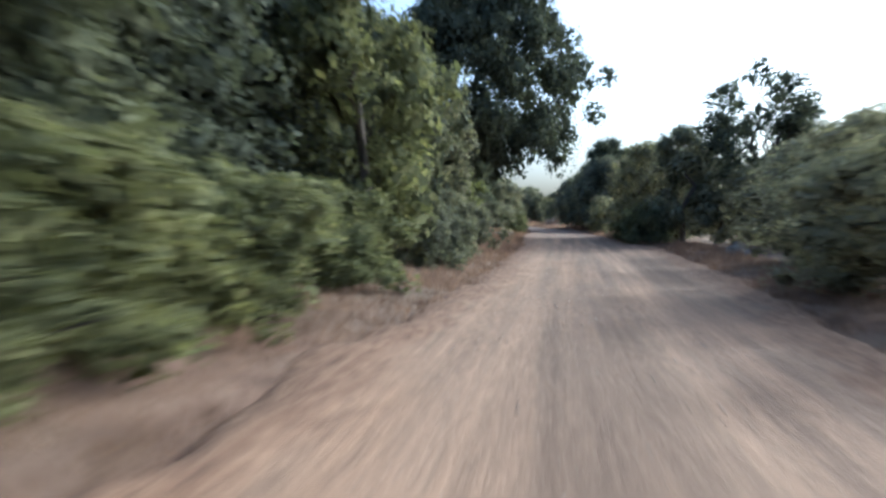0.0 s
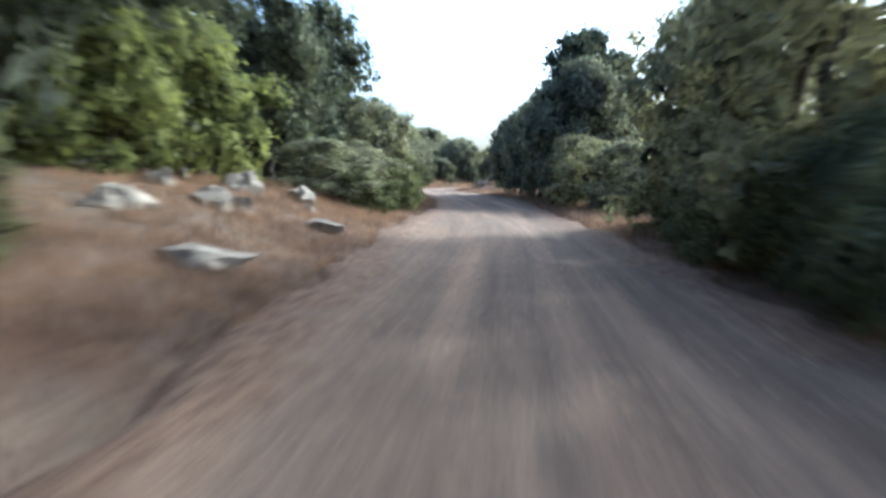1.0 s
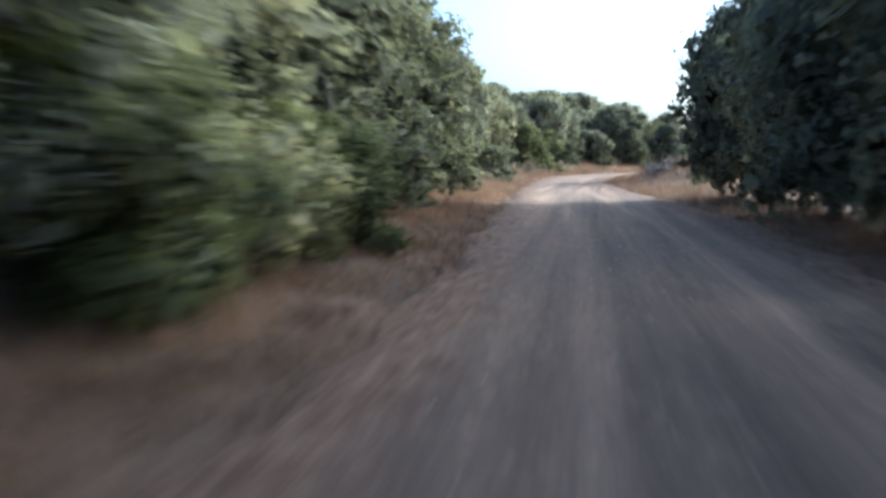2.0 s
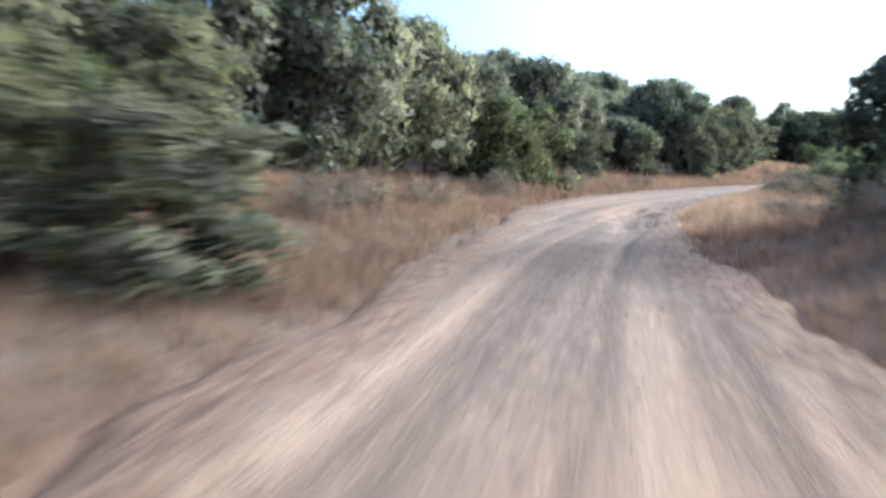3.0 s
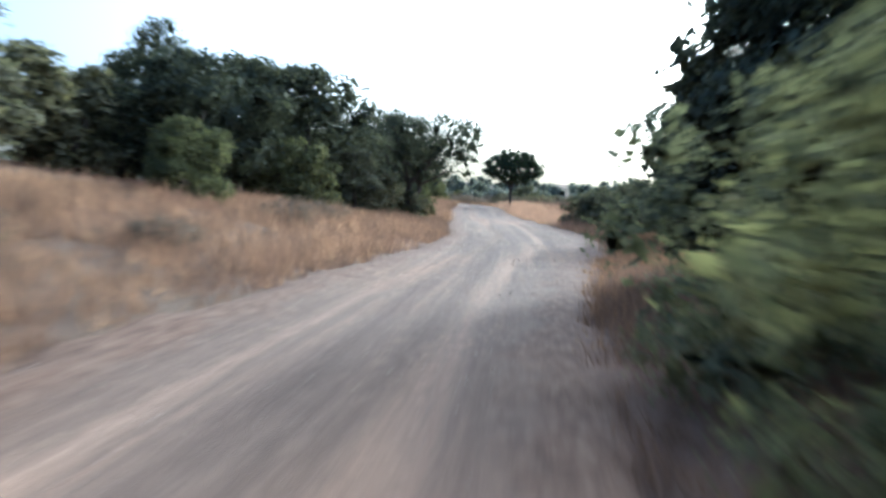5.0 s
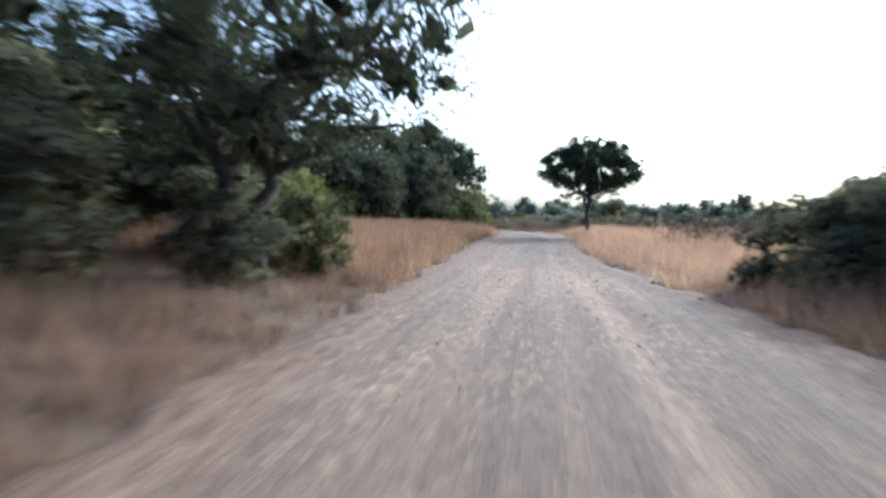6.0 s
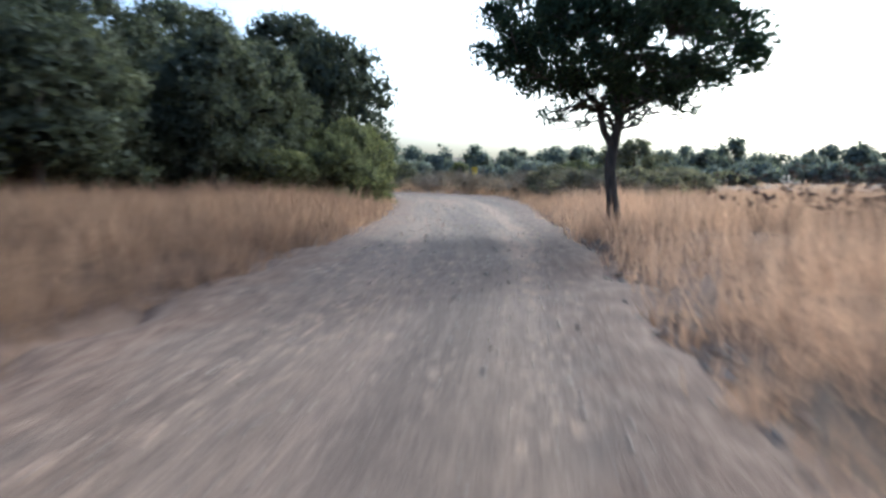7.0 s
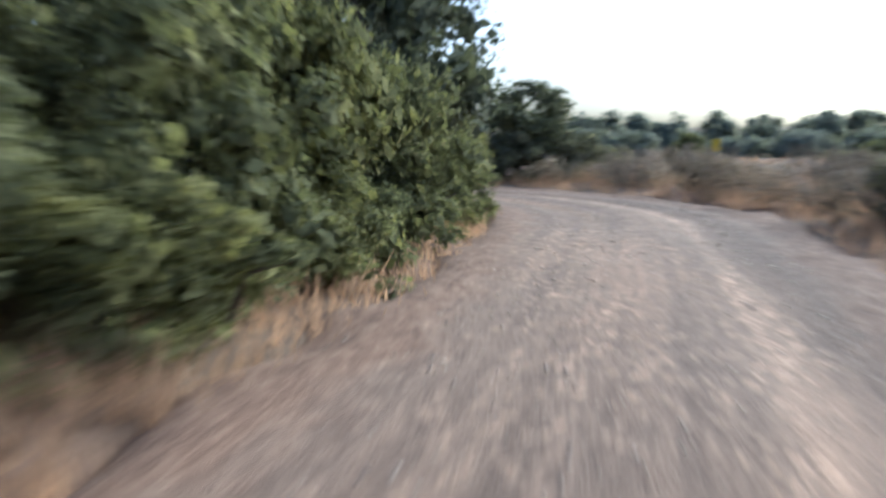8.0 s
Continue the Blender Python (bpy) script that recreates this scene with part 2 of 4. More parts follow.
BARK = simple("bark", (0.042, 0.034, 0.028), (0.125, 0.100, 0.080), 12, 0.95, 0.8, 0.03, 1.0, 0.25)
STRAW = leaf("dry_straw", (0.315, 0.208, 0.142), (0.61, 0.44, 0.312), 0.48, 0.9, (1.06, 0.97, 0.95))
BROWN_GRASS = leaf("brown_grass", (0.170, 0.113, 0.081), (0.358, 0.250, 0.182), 0.45, 0.9, (1.06, 0.97, 0.96))
DRY_WOOD = simple("dry_wood", (0.15, 0.125, 0.10), (0.30, 0.255, 0.205), 12, 0.9, 0.4, 0.01)
ROCK = simple("pale_limestone", (0.16, 0.132, 0.104), (0.385, 0.328, 0.265), 5, 0.9, 0.8, 0.05)
DARK_ROCK = simple("weathered_rock", (0.13, 0.103, 0.08), (0.32, 0.262, 0.205), 5, 0.95, 0.8, 0.05)
CLOD = simple("dried_clods", (0.17, 0.122, 0.092), (0.33, 0.245, 0.185), 6, 0.95, 0.6, 0.02)
GRAVEL = simple("gravel", (0.29, 0.23, 0.185), (0.50, 0.405, 0.33), 3, 0.95, 0.3, 0.01)
YELLOW = simple("yellow_enamel", (0.62, 0.42, 0.03), (0.72, 0.50, 0.04), 6, 0.5, 0.05, 0.002)
STEEL = simple("galvanised_steel", (0.30, 0.30, 0.30), (0.42, 0.42, 0.42), 20, 0.5, 0.1, 0.002)

# ---- the course of the road: camera line, then a bend to the left ----
LINE = [(-5.6, -37.0), (0.00, 0.00), (2.16, 14.09), (4.56, 28.75), (6.88, 43.39), (7.41, 49.08), (8.68, 78.86), (8.87, 84.04),
        (9.18, 89.16), (10.00, 96.67), (12.92, 108.98), (18.08, 120.78), (20.66, 125.11), (35.17, 148.11), (37.48, 152.16),
        (42.74, 162.09), (47.91, 171.92), (52.05, 179.34), (55.66, 187.98)]
S_KEY = [0, 14.3, 29.1, 43.9, 49.7, 79.5, 84.6, 89.8, 97.3, 110, 122.9, 127.9, 155.1, 159.7, 171, 182.1, 190.6, 200, 260]
Z_KEY = [0, .01, .06, .11, .12, .14, .12, .10, .06, .04, .07, .07, -.12, -.10, .04, .18, .42, .45, .40]


def centre_line():
    p = [np.array(q, float) for q in LINE]
    out = []
    for i in range(len(p) - 1):
        a, b = p[i], p[i + 1]
        span = np.linalg.norm(b - a)
        ta = (b - p[i - 1]) / np.linalg.norm(b - p[i - 1]) * span if i else b - a
        tb = (p[i + 2] - a) / np.linalg.norm(p[i + 2] - a) * span if i + 2 < len(p) else b - a
        k = max(2, int(span / 0.5))
        for j in range(k):
            u = j / k
            out.append((2 * u**3 - 3 * u**2 + 1) * a + (u**3 - 2 * u**2 + u) * ta + (3 * u**2 - 2 * u**3) * b + (u**3 - u**2) * tb)
    q, head = p[-1].copy(), math.atan2(p[-1][0] - p[-2][0], p[-1][1] - p[-2][1])
    for j in range(150):
        out.append(q.copy())
        gone = j * 0.5
        head -= radians(0.3 if gone < 12 else 6.3 if gone < 26 else 0.0) * 0.5
        q += 0.5 * np.array([math.sin(head), math.cos(head)])
    c = np.array(out)
    s = np.r_[0, np.cumsum(np.hypot(*np.diff(c, axis=0).T))]
    zero = s[np.argmin(np.hypot(c[:, 0], c[:, 1]))]
    even = np.arange(s[0], s[-1], 0.5)
    c = np.stack([np.interp(even, s, c[:, 0]), np.interp(even, s, c[:, 1])], 1)
    return c, even - zero


C_XY, C_S = centre_line()
tang = np.gradient(C_XY, axis=0)
tang /= np.hypot(tang[:, 0], tang[:, 1])[:, None]
C_R = np.stack([tang[:, 1], -tang[:, 0]], 1)

L_S = [-40, 6, 15, 25, 31, 35, 46, 50, 57, 65, 72, 84, 90, 94, 99, 104, 112, 117, 123, 128, 146, 155, 161, 180, 188, 196, 206, 212, 220, 280]
L_D = [-2, -1.9, -1.5, -1.7, -1.7, -2, -2.5, -2.2, -1.4, -1.1, -1.5, -1.9, -2.1, -2.4, -2.9, -3.9, -4.4, -4.3, -3.9, -3.4, -3.1, -2.5, -2.2, -2.4, -2.8, -2.1, -1.9, -2.15, -2.4, -2.4]
R_S = [-40, 6, 15, 31, 35, 46, 50, 57, 65, 72, 84, 90, 94, 99, 102, 105, 114, 122, 128, 141, 151, 155, 162, 168, 172, 177, 187, 190, 197, 203, 211, 220, 280]
R_D = [2.6, 2.7, 3.3, 3.4, 2.5, 2, 2, 2.4, 3, 3.2, 1.9, 1.5, 1, .6, .2, .1, .3, .1, .7, .6, 1.2, 2, 2.8, 2.7, 2.1, 1.6, .9, .9, 1.3, 1.8, 2.3, 2.4, 2.4]
BANK_S = [-40, 30, 36, 40, 50, 56, 78, 90, 110, 130, 150, 165, 178, 205, 280]
BANK_L = [.3, .35, .7, .85, .75, .35, .3, .3, .35, .55, .6, .4, .25, .15, .15]
HILL_S = [-40, 32, 40, 52, 78, 95, 150, 175, 280]
HILL_L = [.04, .05, .16, .08, .05, .17, .17, .05, .02]


def place(s, d):
    """World x, y at s metres along the road and d metres to its right."""
    return (np.interp(s, C_S, C_XY[:, 0]) + d * np.interp(s, C_S, C_R[:, 0]), np.interp(s, C_S, C_XY[:, 1]) + d * np.interp(s, C_S, C_R[:, 1]))


def along(x, y):
    """s and d of world places."""
    x, y = np.atleast_1d(np.asarray(x, float)), np.atleast_1d(np.asarray(y, float))
    s, d = np.empty(len(x)), np.empty(len(x))
    for a in range(0, len(x), 4000):
        dx, dy = x[a:a + 4000, None] - C_XY[None, :, 0], y[a:a + 4000, None] - C_XY[None, :, 1]
        k = np.argmin(dx * dx + dy * dy, 1)
        j = np.arange(len(k))
        s[a:a + 4000] = C_S[k] + dx[j, k] * tang[k, 0] + dy[j, k] * tang[k, 1]
        side = dx[j, k] * C_R[k, 0] + dy[j, k] * C_R[k, 1]
        d[a:a + 4000] = np.sign(side) * np.hypot(dx[j, k], dy[j, k])
    return s, d


def smooth(a, b, v):
    u = np.clip((v - a) / (b - a), 0, 1)
    return u * u * (3 - 2 * u)


def wave(x, y, k):
    """Cheap rolling unevenness, about -1 to 1."""
    return (np.sin(x * k + 1.3 * np.sin(y * k * 0.7 + 0.4)) + np.sin(y * k * 1.17 + 1.7 * np.sin(x * k * 0.6)) + np.sin((x + y) * k * 2.3) * 0.5) / 2.5


def ground_height(x, y, sunk=True):
    s, d = along(x, y)
    near = smooth(60, 25, np.abs(d))
    z = np.interp(s, S_KEY, Z_KEY) * near + 0.3 * (1 - near)
    left, right = np.interp(s, L_S, L_D) - d, d - np.interp(s, R_S, R_D)
    off = np.maximum(np.maximum(left, right), 0)
    z += np.where(d < 0, np.interp(s, BANK_S, BANK_L) * smooth(0.1, 3.2, off) + np.interp(s, HILL_S, HILL_L) * np.clip(off - 3, 0, 26) * smooth(110, 45, off), 0.12 * smooth(0.1, 2, off))
    z += 0.7 * np.exp(-(((s - 93.2) / 4.2) ** 4) - ((d - 4.4) / 1.9) ** 4)
    z += smooth(0.2, 2.5, off) * (0.07 * wave(x, y, 1.5) + 0.05 * wave(y, x, 3.9)) * near
    if sunk:
        z -= 0.25 * smooth(0.2, -0.4, np.maximum(left, right))
    r = np.hypot(x - 60, y - 190)
    z += 30 * smooth(500, 1100, r) * (0.6 + 0.4 * wave(x, y, 0.006))
    return z


def mesh_object(name, verts, faces, mat, parent=None, label="", smooth_faces=False, normals=None):
    me = bpy.data.meshes.new(name)
    verts = np.asarray(verts, np.float32)
    sets = [np.asarray(f, np.int32) for f in (faces if isinstance(faces, list) else [faces])]
    loops = np.concatenate([f.ravel() for f in sets])
    sizes = np.concatenate([np.full(len(f), f.shape[1], np.int32) for f in sets])
    me.vertices.add(len(verts))
    me.vertices.foreach_set("co", verts.ravel())
    me.loops.add(len(loops))
    me.loops.foreach_set("vertex_index", loops)
    me.polygons.add(len(sizes))
    me.polygons.foreach_set("loop_start", np.r_[0, np.cumsum(sizes)[:-1]].astype(np.int32))
    me.polygons.foreach_set("use_smooth", np.full(len(sizes), smooth_faces))
    me.update(calc_edges=True)
    me.validate()
    if normals is not None:
        me.normals_split_custom_set_from_vertices(normals)
    me.materials.append(mat)
    ob = new(name, me)
    if parent:
        ob.parent = parent
    if label:
        tagged(ob, label)
    return ob


def grid_faces(nx, ny):
    i = np.arange(nx * ny).reshape(ny, nx)
    return np.stack([i[:-1, :-1], i[:-1, 1:], i[1:, 1:], i[1:, :-1]], -1).reshape(-1, 4)


# ---- ground: one sheet out to the horizon ----
def spread(a, b, step, reach):
    core = np.arange(a, b + step / 2, step)
    out, g = [], step
    while sum(out) < reach:
        g *= 1.22
        out.append(g)
    far = np.cumsum(out)
    return np.r_[(a - far)[::-1], core, b + far]


gx, gy = spread(-24, 84, 0.6, 2500), spread(-12, 222, 0.6, 2500)
X, Y = np.meshgrid(gx, gy)
ground = mesh_object("ground", np.stack([X.ravel(), Y.ravel(), ground_height(X.ravel(), Y.ravel())], 1), grid_faces(len(gx), len(gy)), EARTH, smooth_faces=True)
tagged(ground, "dry reddish earth with banks and open field", "ground", kind="structure")

# ---- road: a strip with wheel tracks and washed-out edges ----
rs = np.arange(-36, 262, 0.3)
cols = 44
lo, hi = np.interp(rs, L_S, L_D) - 0.45, np.interp(rs, R_S, R_D) + 0.45
u = np.linspace(0, 1, cols)
D = lo[:, None] + (hi - lo)[:, None] * u[None, :]
S = np.repeat(rs[:, None], cols, 1)
edge = np.minimum(D - lo[:, None], hi[:, None] - D)
mid = (lo + hi)[:, None] / 2
RX, RY = np.interp(S, C_S, C_XY[:, 0]) + D * np.interp(S, C_S, C_R[:, 0]), np.interp(S, C_S, C_XY[:, 1]) + D * np.interp(S, C_S, C_R[:, 1])
rel = (D - mid) + 0.18 * np.sin(S * 0.09)
RZ = np.interp(S, S_KEY, Z_KEY) - 0.035 * (np.exp(-(((rel - 0.85) / 0.28) ** 2)) + np.exp(-(((rel + 0.8) / 0.28) ** 2)))
RZ += 0.03 * np.exp(-(((edge - 0.75) / 0.22) ** 2)) + 0.012 * wave(RX, RY, 2.2) + 0.008 * wave(RY, RX, 6.5)
rough_s = smooth(96, 104, S) * smooth(128, 120, S) * smooth(-2.2, -0.6, D)
RZ += rough_s * (0.07 * wave(RX, RY, 4.2) + 0.06 * wave(RY, RX, 8.0))
RZ += (0.03 * np.sin(S * 1.9 + 3 * np.sin(S * 0.37)) + 0.02 * np.sin(S * 5.1)) * smooth(0.9, 0.3, edge)
RZ -= 0.30 * smooth(0.45, 0.0, edge + 0.12 * np.sin(S * 1.3) + 0.07 * np.sin(S * 3.7 + D))
road = mesh_object("road", np.stack([RX.ravel(), RY.ravel(), RZ.ravel()], 1), grid_faces(cols, len(rs)), ROAD, smooth_faces=True)
uv = road.data.uv_layers.new(name="course")
vi = np.empty(len(road.data.loops), np.int32)
road.data.loops.foreach_get("vertex_index", vi)
uv.data.foreach_set("uv", np.stack([D.ravel()[vi], S.ravel()[vi]], 1).astype(np.float32).ravel())
uv = road.data.uv_layers.new(name="rim")
uv.data.foreach_set("uv", np.stack([edge.ravel()[vi], rel.ravel()[vi]], 1).astype(np.float32).ravel())
tagged(road, "dusty dirt track with wheel tracks and loose gravel", "road", kind="structure")


# ---- plants ----
def unit(v):
    return v / np.maximum(np.linalg.norm(v, axis=-1, keepdims=True), 1e-6)


def leaf_frames(rng, clumps, count, up, lo, hi):
    """Places on the clumps (x, y, z, r) with leaf axes, most leaves lying like scales on the outside, and the way out of the clump."""
    r = clumps[:, 3]
    k = rng.choice(len(clumps), count, p=r**2 / (r**2).sum())
    way = unit(rng.normal(size=(count, 3)) + (0, 0, up))
    out = rng.uniform(lo, hi, count)
    base = clumps[k, :3] + way * (r[k] * out)[:, None] * (1, 1, 0.85)
    nrm = unit(way * rng.choice([0.35, 1.2], (count, 1), p=[0.3, 0.7]) + 0.5 * rng.normal(size=(count, 3)) + (0, 0, 0.15))
    axis = unit(np.cross(nrm, rng.normal(size=(count, 3))) + 0.35 * way)
    side = unit(np.cross(axis, nrm))
    return base, axis, side, np.cross(side, axis), out, way


def leaves(rng, clumps, count, length, up=0.25, wide=0.5, dense=True):
    """Folded blades within the clumps and small single leaves on their outside: verts of four- and three-cornered faces, and their soft normals."""
    heart = np.average(clumps[:, :3], axis=0, weights=clumps[:, 3] ** 2)
    n4, n3 = int(count * 0.42), int(count * 1.6)
    base, axis, side, nrm, out, way = leaf_frames(rng, clumps, n4, up, 0.35, 0.9)
    ln = length * (rng.uniform(1.3, 2.1, (n4, 1)) if dense else rng.uniform(0.8, 1.2, (n4, 1)))
    w = ln * wide
    m = base + axis * ln * 0.45
    v4 = np.stack([base, m + side * w * 0.5 + nrm * w * 0.15, base + axis * ln, m - side * w * 0.5 + nrm * w * 0.15], 1).reshape(-1, 3)
    soft4 = np.repeat(unit(0.8 * way + 0.35 * unit(base - heart) + 0.4 * nrm), 4, 0)
    base, axis, side, nrm, out, way = leaf_frames(rng, clumps, n3, up, 0.7, 1.16)
    ln = length * (rng.uniform(0.55, 0.95, n3) * np.interp(out, [0.7, 1.16], [1.25, 0.75]))[:, None]
    w = ln * wide * 0.5
    v3 = np.stack([base + side * w, base + axis * ln, base - side * w], 1).reshape(-1, 3)
    soft3 = np.repeat(unit(0.8 * way + 0.35 * unit(base - heart) + 0.4 * nrm), 3, 0)
    return v4, v3, soft4, soft3


def sprays(rng, clumps, each, slim=0.32, length=0.45):
    """Leafy shoots that fill the inside of the clumps."""
    k = np.repeat(np.arange(len(clumps)), each)
    n = len(k)
    r = clumps[k, 3]
    way = np.clip(rng.normal(size=(n, 3)), -1.6, 1.6)
    base = clumps[k, :3] + way * (r * 0.27)[:, None]
    axis = unit(rng.normal(size=(n, 3)))
    side = unit(np.cross(axis, rng.normal(size=(n, 3))))
    ln = (r * length * rng.uniform(0.7, 1.2, n))[:, None]
    w = ln * slim * rng.uniform(0.7, 1.3, (n, 1))
    v = np.stack([base - axis * ln * 0.8, base + side * w, base + axis * ln * 0.8, base - side * w], 1).reshape(-1, 3)
    return v, np.repeat(unit(way), 4, 0)


def foliage(rng, clumps, count, length, up, wide, inner, slim=0.32, reach=0.5):
    v4, v3, soft4, soft3 = leaves(rng, clumps, count, length, up, wide, inner > 6)
    vs, soft = sprays(rng, clumps, inner, slim, reach)
    q = np.concatenate([v4, vs])
    return np.concatenate([q, v3]), [np.arange(len(q)).reshape(-1, 4), np.arange(len(v3)).reshape(-1, 3) + len(q)], np.concatenate([soft4, soft, soft3])


def tube(points, radii, sides=7):
    p = np.array(points, float)
    t = unit(np.gradient(p, axis=0))
    a = unit(np.cross(t, np.array([0.31, 0.95, 0.07])))
    b = np.cross(t, a)
    ang = np.linspace(0, 2 * np.pi, sides, endpoint=False)
    ring = np.cos(ang)[None, :, None] * a[:, None] + np.sin(ang)[None, :, None] * b[:, None]
    lump = 1 + 0.08 * np.sin(ang * 3 + 1)[None, :, None]
    v = (p[:, None] + ring * lump * np.array(radii)[:, None, None]).reshape(-1, 3)
    f = []
    for i in range(len(p) - 1):
        for j in range(sides):
            f.append((i * sides + j, i * sides + (j + 1) % sides, (i + 1) * sides + (j + 1) % sides, (i + 1) * sides + j))
    return v, np.array(f)


def join(pieces):
    vs, fs, n = [], [], 0
    for v, f in pieces:
        vs.append(v)
        fs.append(f + n)
        n += len(v)
    return np.concatenate(vs), np.concatenate(fs)


def bent(rng, a, b, n=6, sag=0.12):
    a, b = np.array(a, float), np.array(b, float)
    u = np.linspace(0, 1, n)[:, None]
    j = rng.normal(size=(n, 3)) * np.linalg.norm(b - a) * sag * np.sin(u * np.pi) * 0.5
    rise = np.array([0, 0, 1]) * np.linalg.norm(b - a) * 0.10 * np.sin(u * np.pi)
    return a + (b - a) * u + j + rise


def limbs(rng, start, tips, r0):
    return [tube(bent(rng, start, tip, 7), np.linspace(r0, r0 * 0.2, 7), 6) for tip in tips]


def build_plant(name, clumps, wood, leaf_mat, count, length, rng, inner=13, wide=0.8, up=0.7):
    root = new(name)
    root.empty_display_size = 0.3
    for kind, tubes in wood:
        v, f = join(tubes)
        piece = mesh_object(kind, v, f, DRY_WOOD if kind == "dead_wood" else BARK, root, "rough grey-brown bark" if kind == "trunk" else "", True)
        if kind in ("dead_wood", "twig_work"):
            tagged(piece, "thin bare twigs", kind="stuff")
    v, f, soft = foliage(rng, clumps, count, length, up, wide, inner)
    mesh_object("crown", v, f, leaf_mat, root, "", True, soft)
    return root


def dome(rng, w, h, base, n, r0, r1, lobes=0.22, stack=False):
    """Clumps over an uneven dome w wide and h high whose foliage begins at base; a stack keeps its width down to the ground."""
    out = []
    ph = rng.uniform(0, 6.3, 4)
    while len(out) < n:
        v = unit(rng.normal(size=3))
        az = math.atan2(v[1], v[0])
        k = 1 + lobes * (math.sin(az * 2 + ph[0]) + 0.7 * math.sin(az * 3 + ph[1])) * 0.5 + lobes * 0.6 * math.sin(v[2] * 4 + ph[2])
        r = rng.uniform(r0, r1)
        q = rng.uniform(0.35, 1.0) ** 0.5 * k
        if stack:
            t = rng.uniform(-1, 1)
            flat = math.sqrt(1 - max(t - 0.1, 0) ** 2 / 0.81) * (1 - 0.12 * max(-t, 0))
            v = np.array([math.cos(az) * flat, math.sin(az) * flat, t / max(q, 0.3)])
        c = v * q * (w / 2 - r, w / 2 - r, (h - base) / 2 - r * 0.7)
        z = (h + base) / 2 + c[2]
        if z > r * 0.3:
            out.append((c[0], c[1], z, r))
    return np.array(out)


def oak(seed, w=5.6, h=6.0, base=0.5, n=80, count=4800, leaf_size=0.125, name="holm_oak", stacked=True, inner=13, mat=None):
    rng = np.random.default_rng(seed)
    c = dome(rng, w, h, base, n, 0.45, 0.95, 0.32, stack=stacked)
    fork = (rng.normal() * 0.15, rng.normal() * 0.15, base * 0.9 + 0.3)
    top = (fork[0] * 2, fork[1] * 2, (base + h) * 0.55)
    stem = np.concatenate([bent(rng, (0, 0, -0.3), fork, 4, 0.12), bent(rng, fork, top, 4, 0.12)[1:]])
    wood = [("trunk", [tube(stem, np.linspace(0.24, 0.07, 7), 9)])]
    return build_plant(name, c, wood, mat or OAK_LEAF, count, leaf_size, rng, inner, up=0.4)


def olive(seed, w=3.6, h=4.2, n=66, count=3400, leaf_size=0.108, mat=None, name="wild_olive"):
    rng = np.random.default_rng(seed)
    c = dome(rng, w, h, 0.0, n, 0.30, 0.62, 0.36, stack=True)
    wood = [("trunk", [tube(bent(rng, (0, 0, -0.2), (0.1, 0, h * 0.7), 6), np.linspace(0.13, 0.04, 6), 7)])]
    return build_plant(name, c, wood, mat or OLIVE_LEAF, count, leaf_size, rng, 12, 0.68)


def mastic(seed, w=2.8, h=2.0, n=54, count=4000, mat=None, name="mastic_shrub", leaf_size=0.078):
    rng = np.random.default_rng(seed)
    c = dome(rng, w, h, -0.4, n, 0.20, 0.44, 0.42, stack=True)
    return build_plant(name, c, [("stem", [tube(bent(rng, (0, 0, -0.1), c[0, :3], 5), np.linspace(0.05, 0.02, 5), 6)])], mat or MASTIC_LEAF, count, leaf_size, rng, 11, 0.7, 0.85)


def open_tree(seed, w=6.0, h=7.0, base=2.0, n=120, count=11000, inner=8):
    """A tree that the sky shows through, with bare stems."""
    rng = np.random.default_rng(seed)
    c = dome(rng, w, h, base, n, 0.35, 0.7, 0.3)
    wood = []
    for k in range(2):
        fork = (0.5 * (k - 0.5) + rng.normal() * 0.2, rng.normal() * 0.3, base * 0.8 + 0.4)
        wood.append(("trunk", [tube(bent(rng, (0.2 * (k - 0.5), 0, -0.3), fork, 6, 0.12), np.linspace(0.135, 0.085, 6), 8)]))
        wood += [("limb", [t]) for t in limbs(rng, fork, c[rng.choice(len(c), 7, False), :3], 0.07)]
    return build_plant("cork_oak", c, wood, OAK_LEAF, count, 0.095, rng, inner, 0.5)


def brush(seed, w=2.2, h=1.0, n=34, count=1500):
    """Withered grey-brown scrub: bare twigs with few dry leaves."""
    rng = np.random.default_rng(seed)
    c = dome(rng, w, h, -0.3, n, 0.18, 0.36, 0.3)
    twigs = []
    for k in range(18):
        a = rng.uniform(0, 6.28)
        e = (math.cos(a) * w * 0.42 * rng.uniform(0.3, 1), math.sin(a) * w * 0.42 * rng.uniform(0.3, 1), h * rng.uniform(0.6, 1.15))
        twigs.append(tube(bent(rng, (0.1 * math.cos(a), 0.1 * math.sin(a), -0.05), e, 4), np.linspace(0.016, 0.005, 4), 4))
    return build_plant("withered_scrub", c, [("dead_wood", twigs)], BRUSH_LEAF, count, 0.085, rng, 2, 0.3)


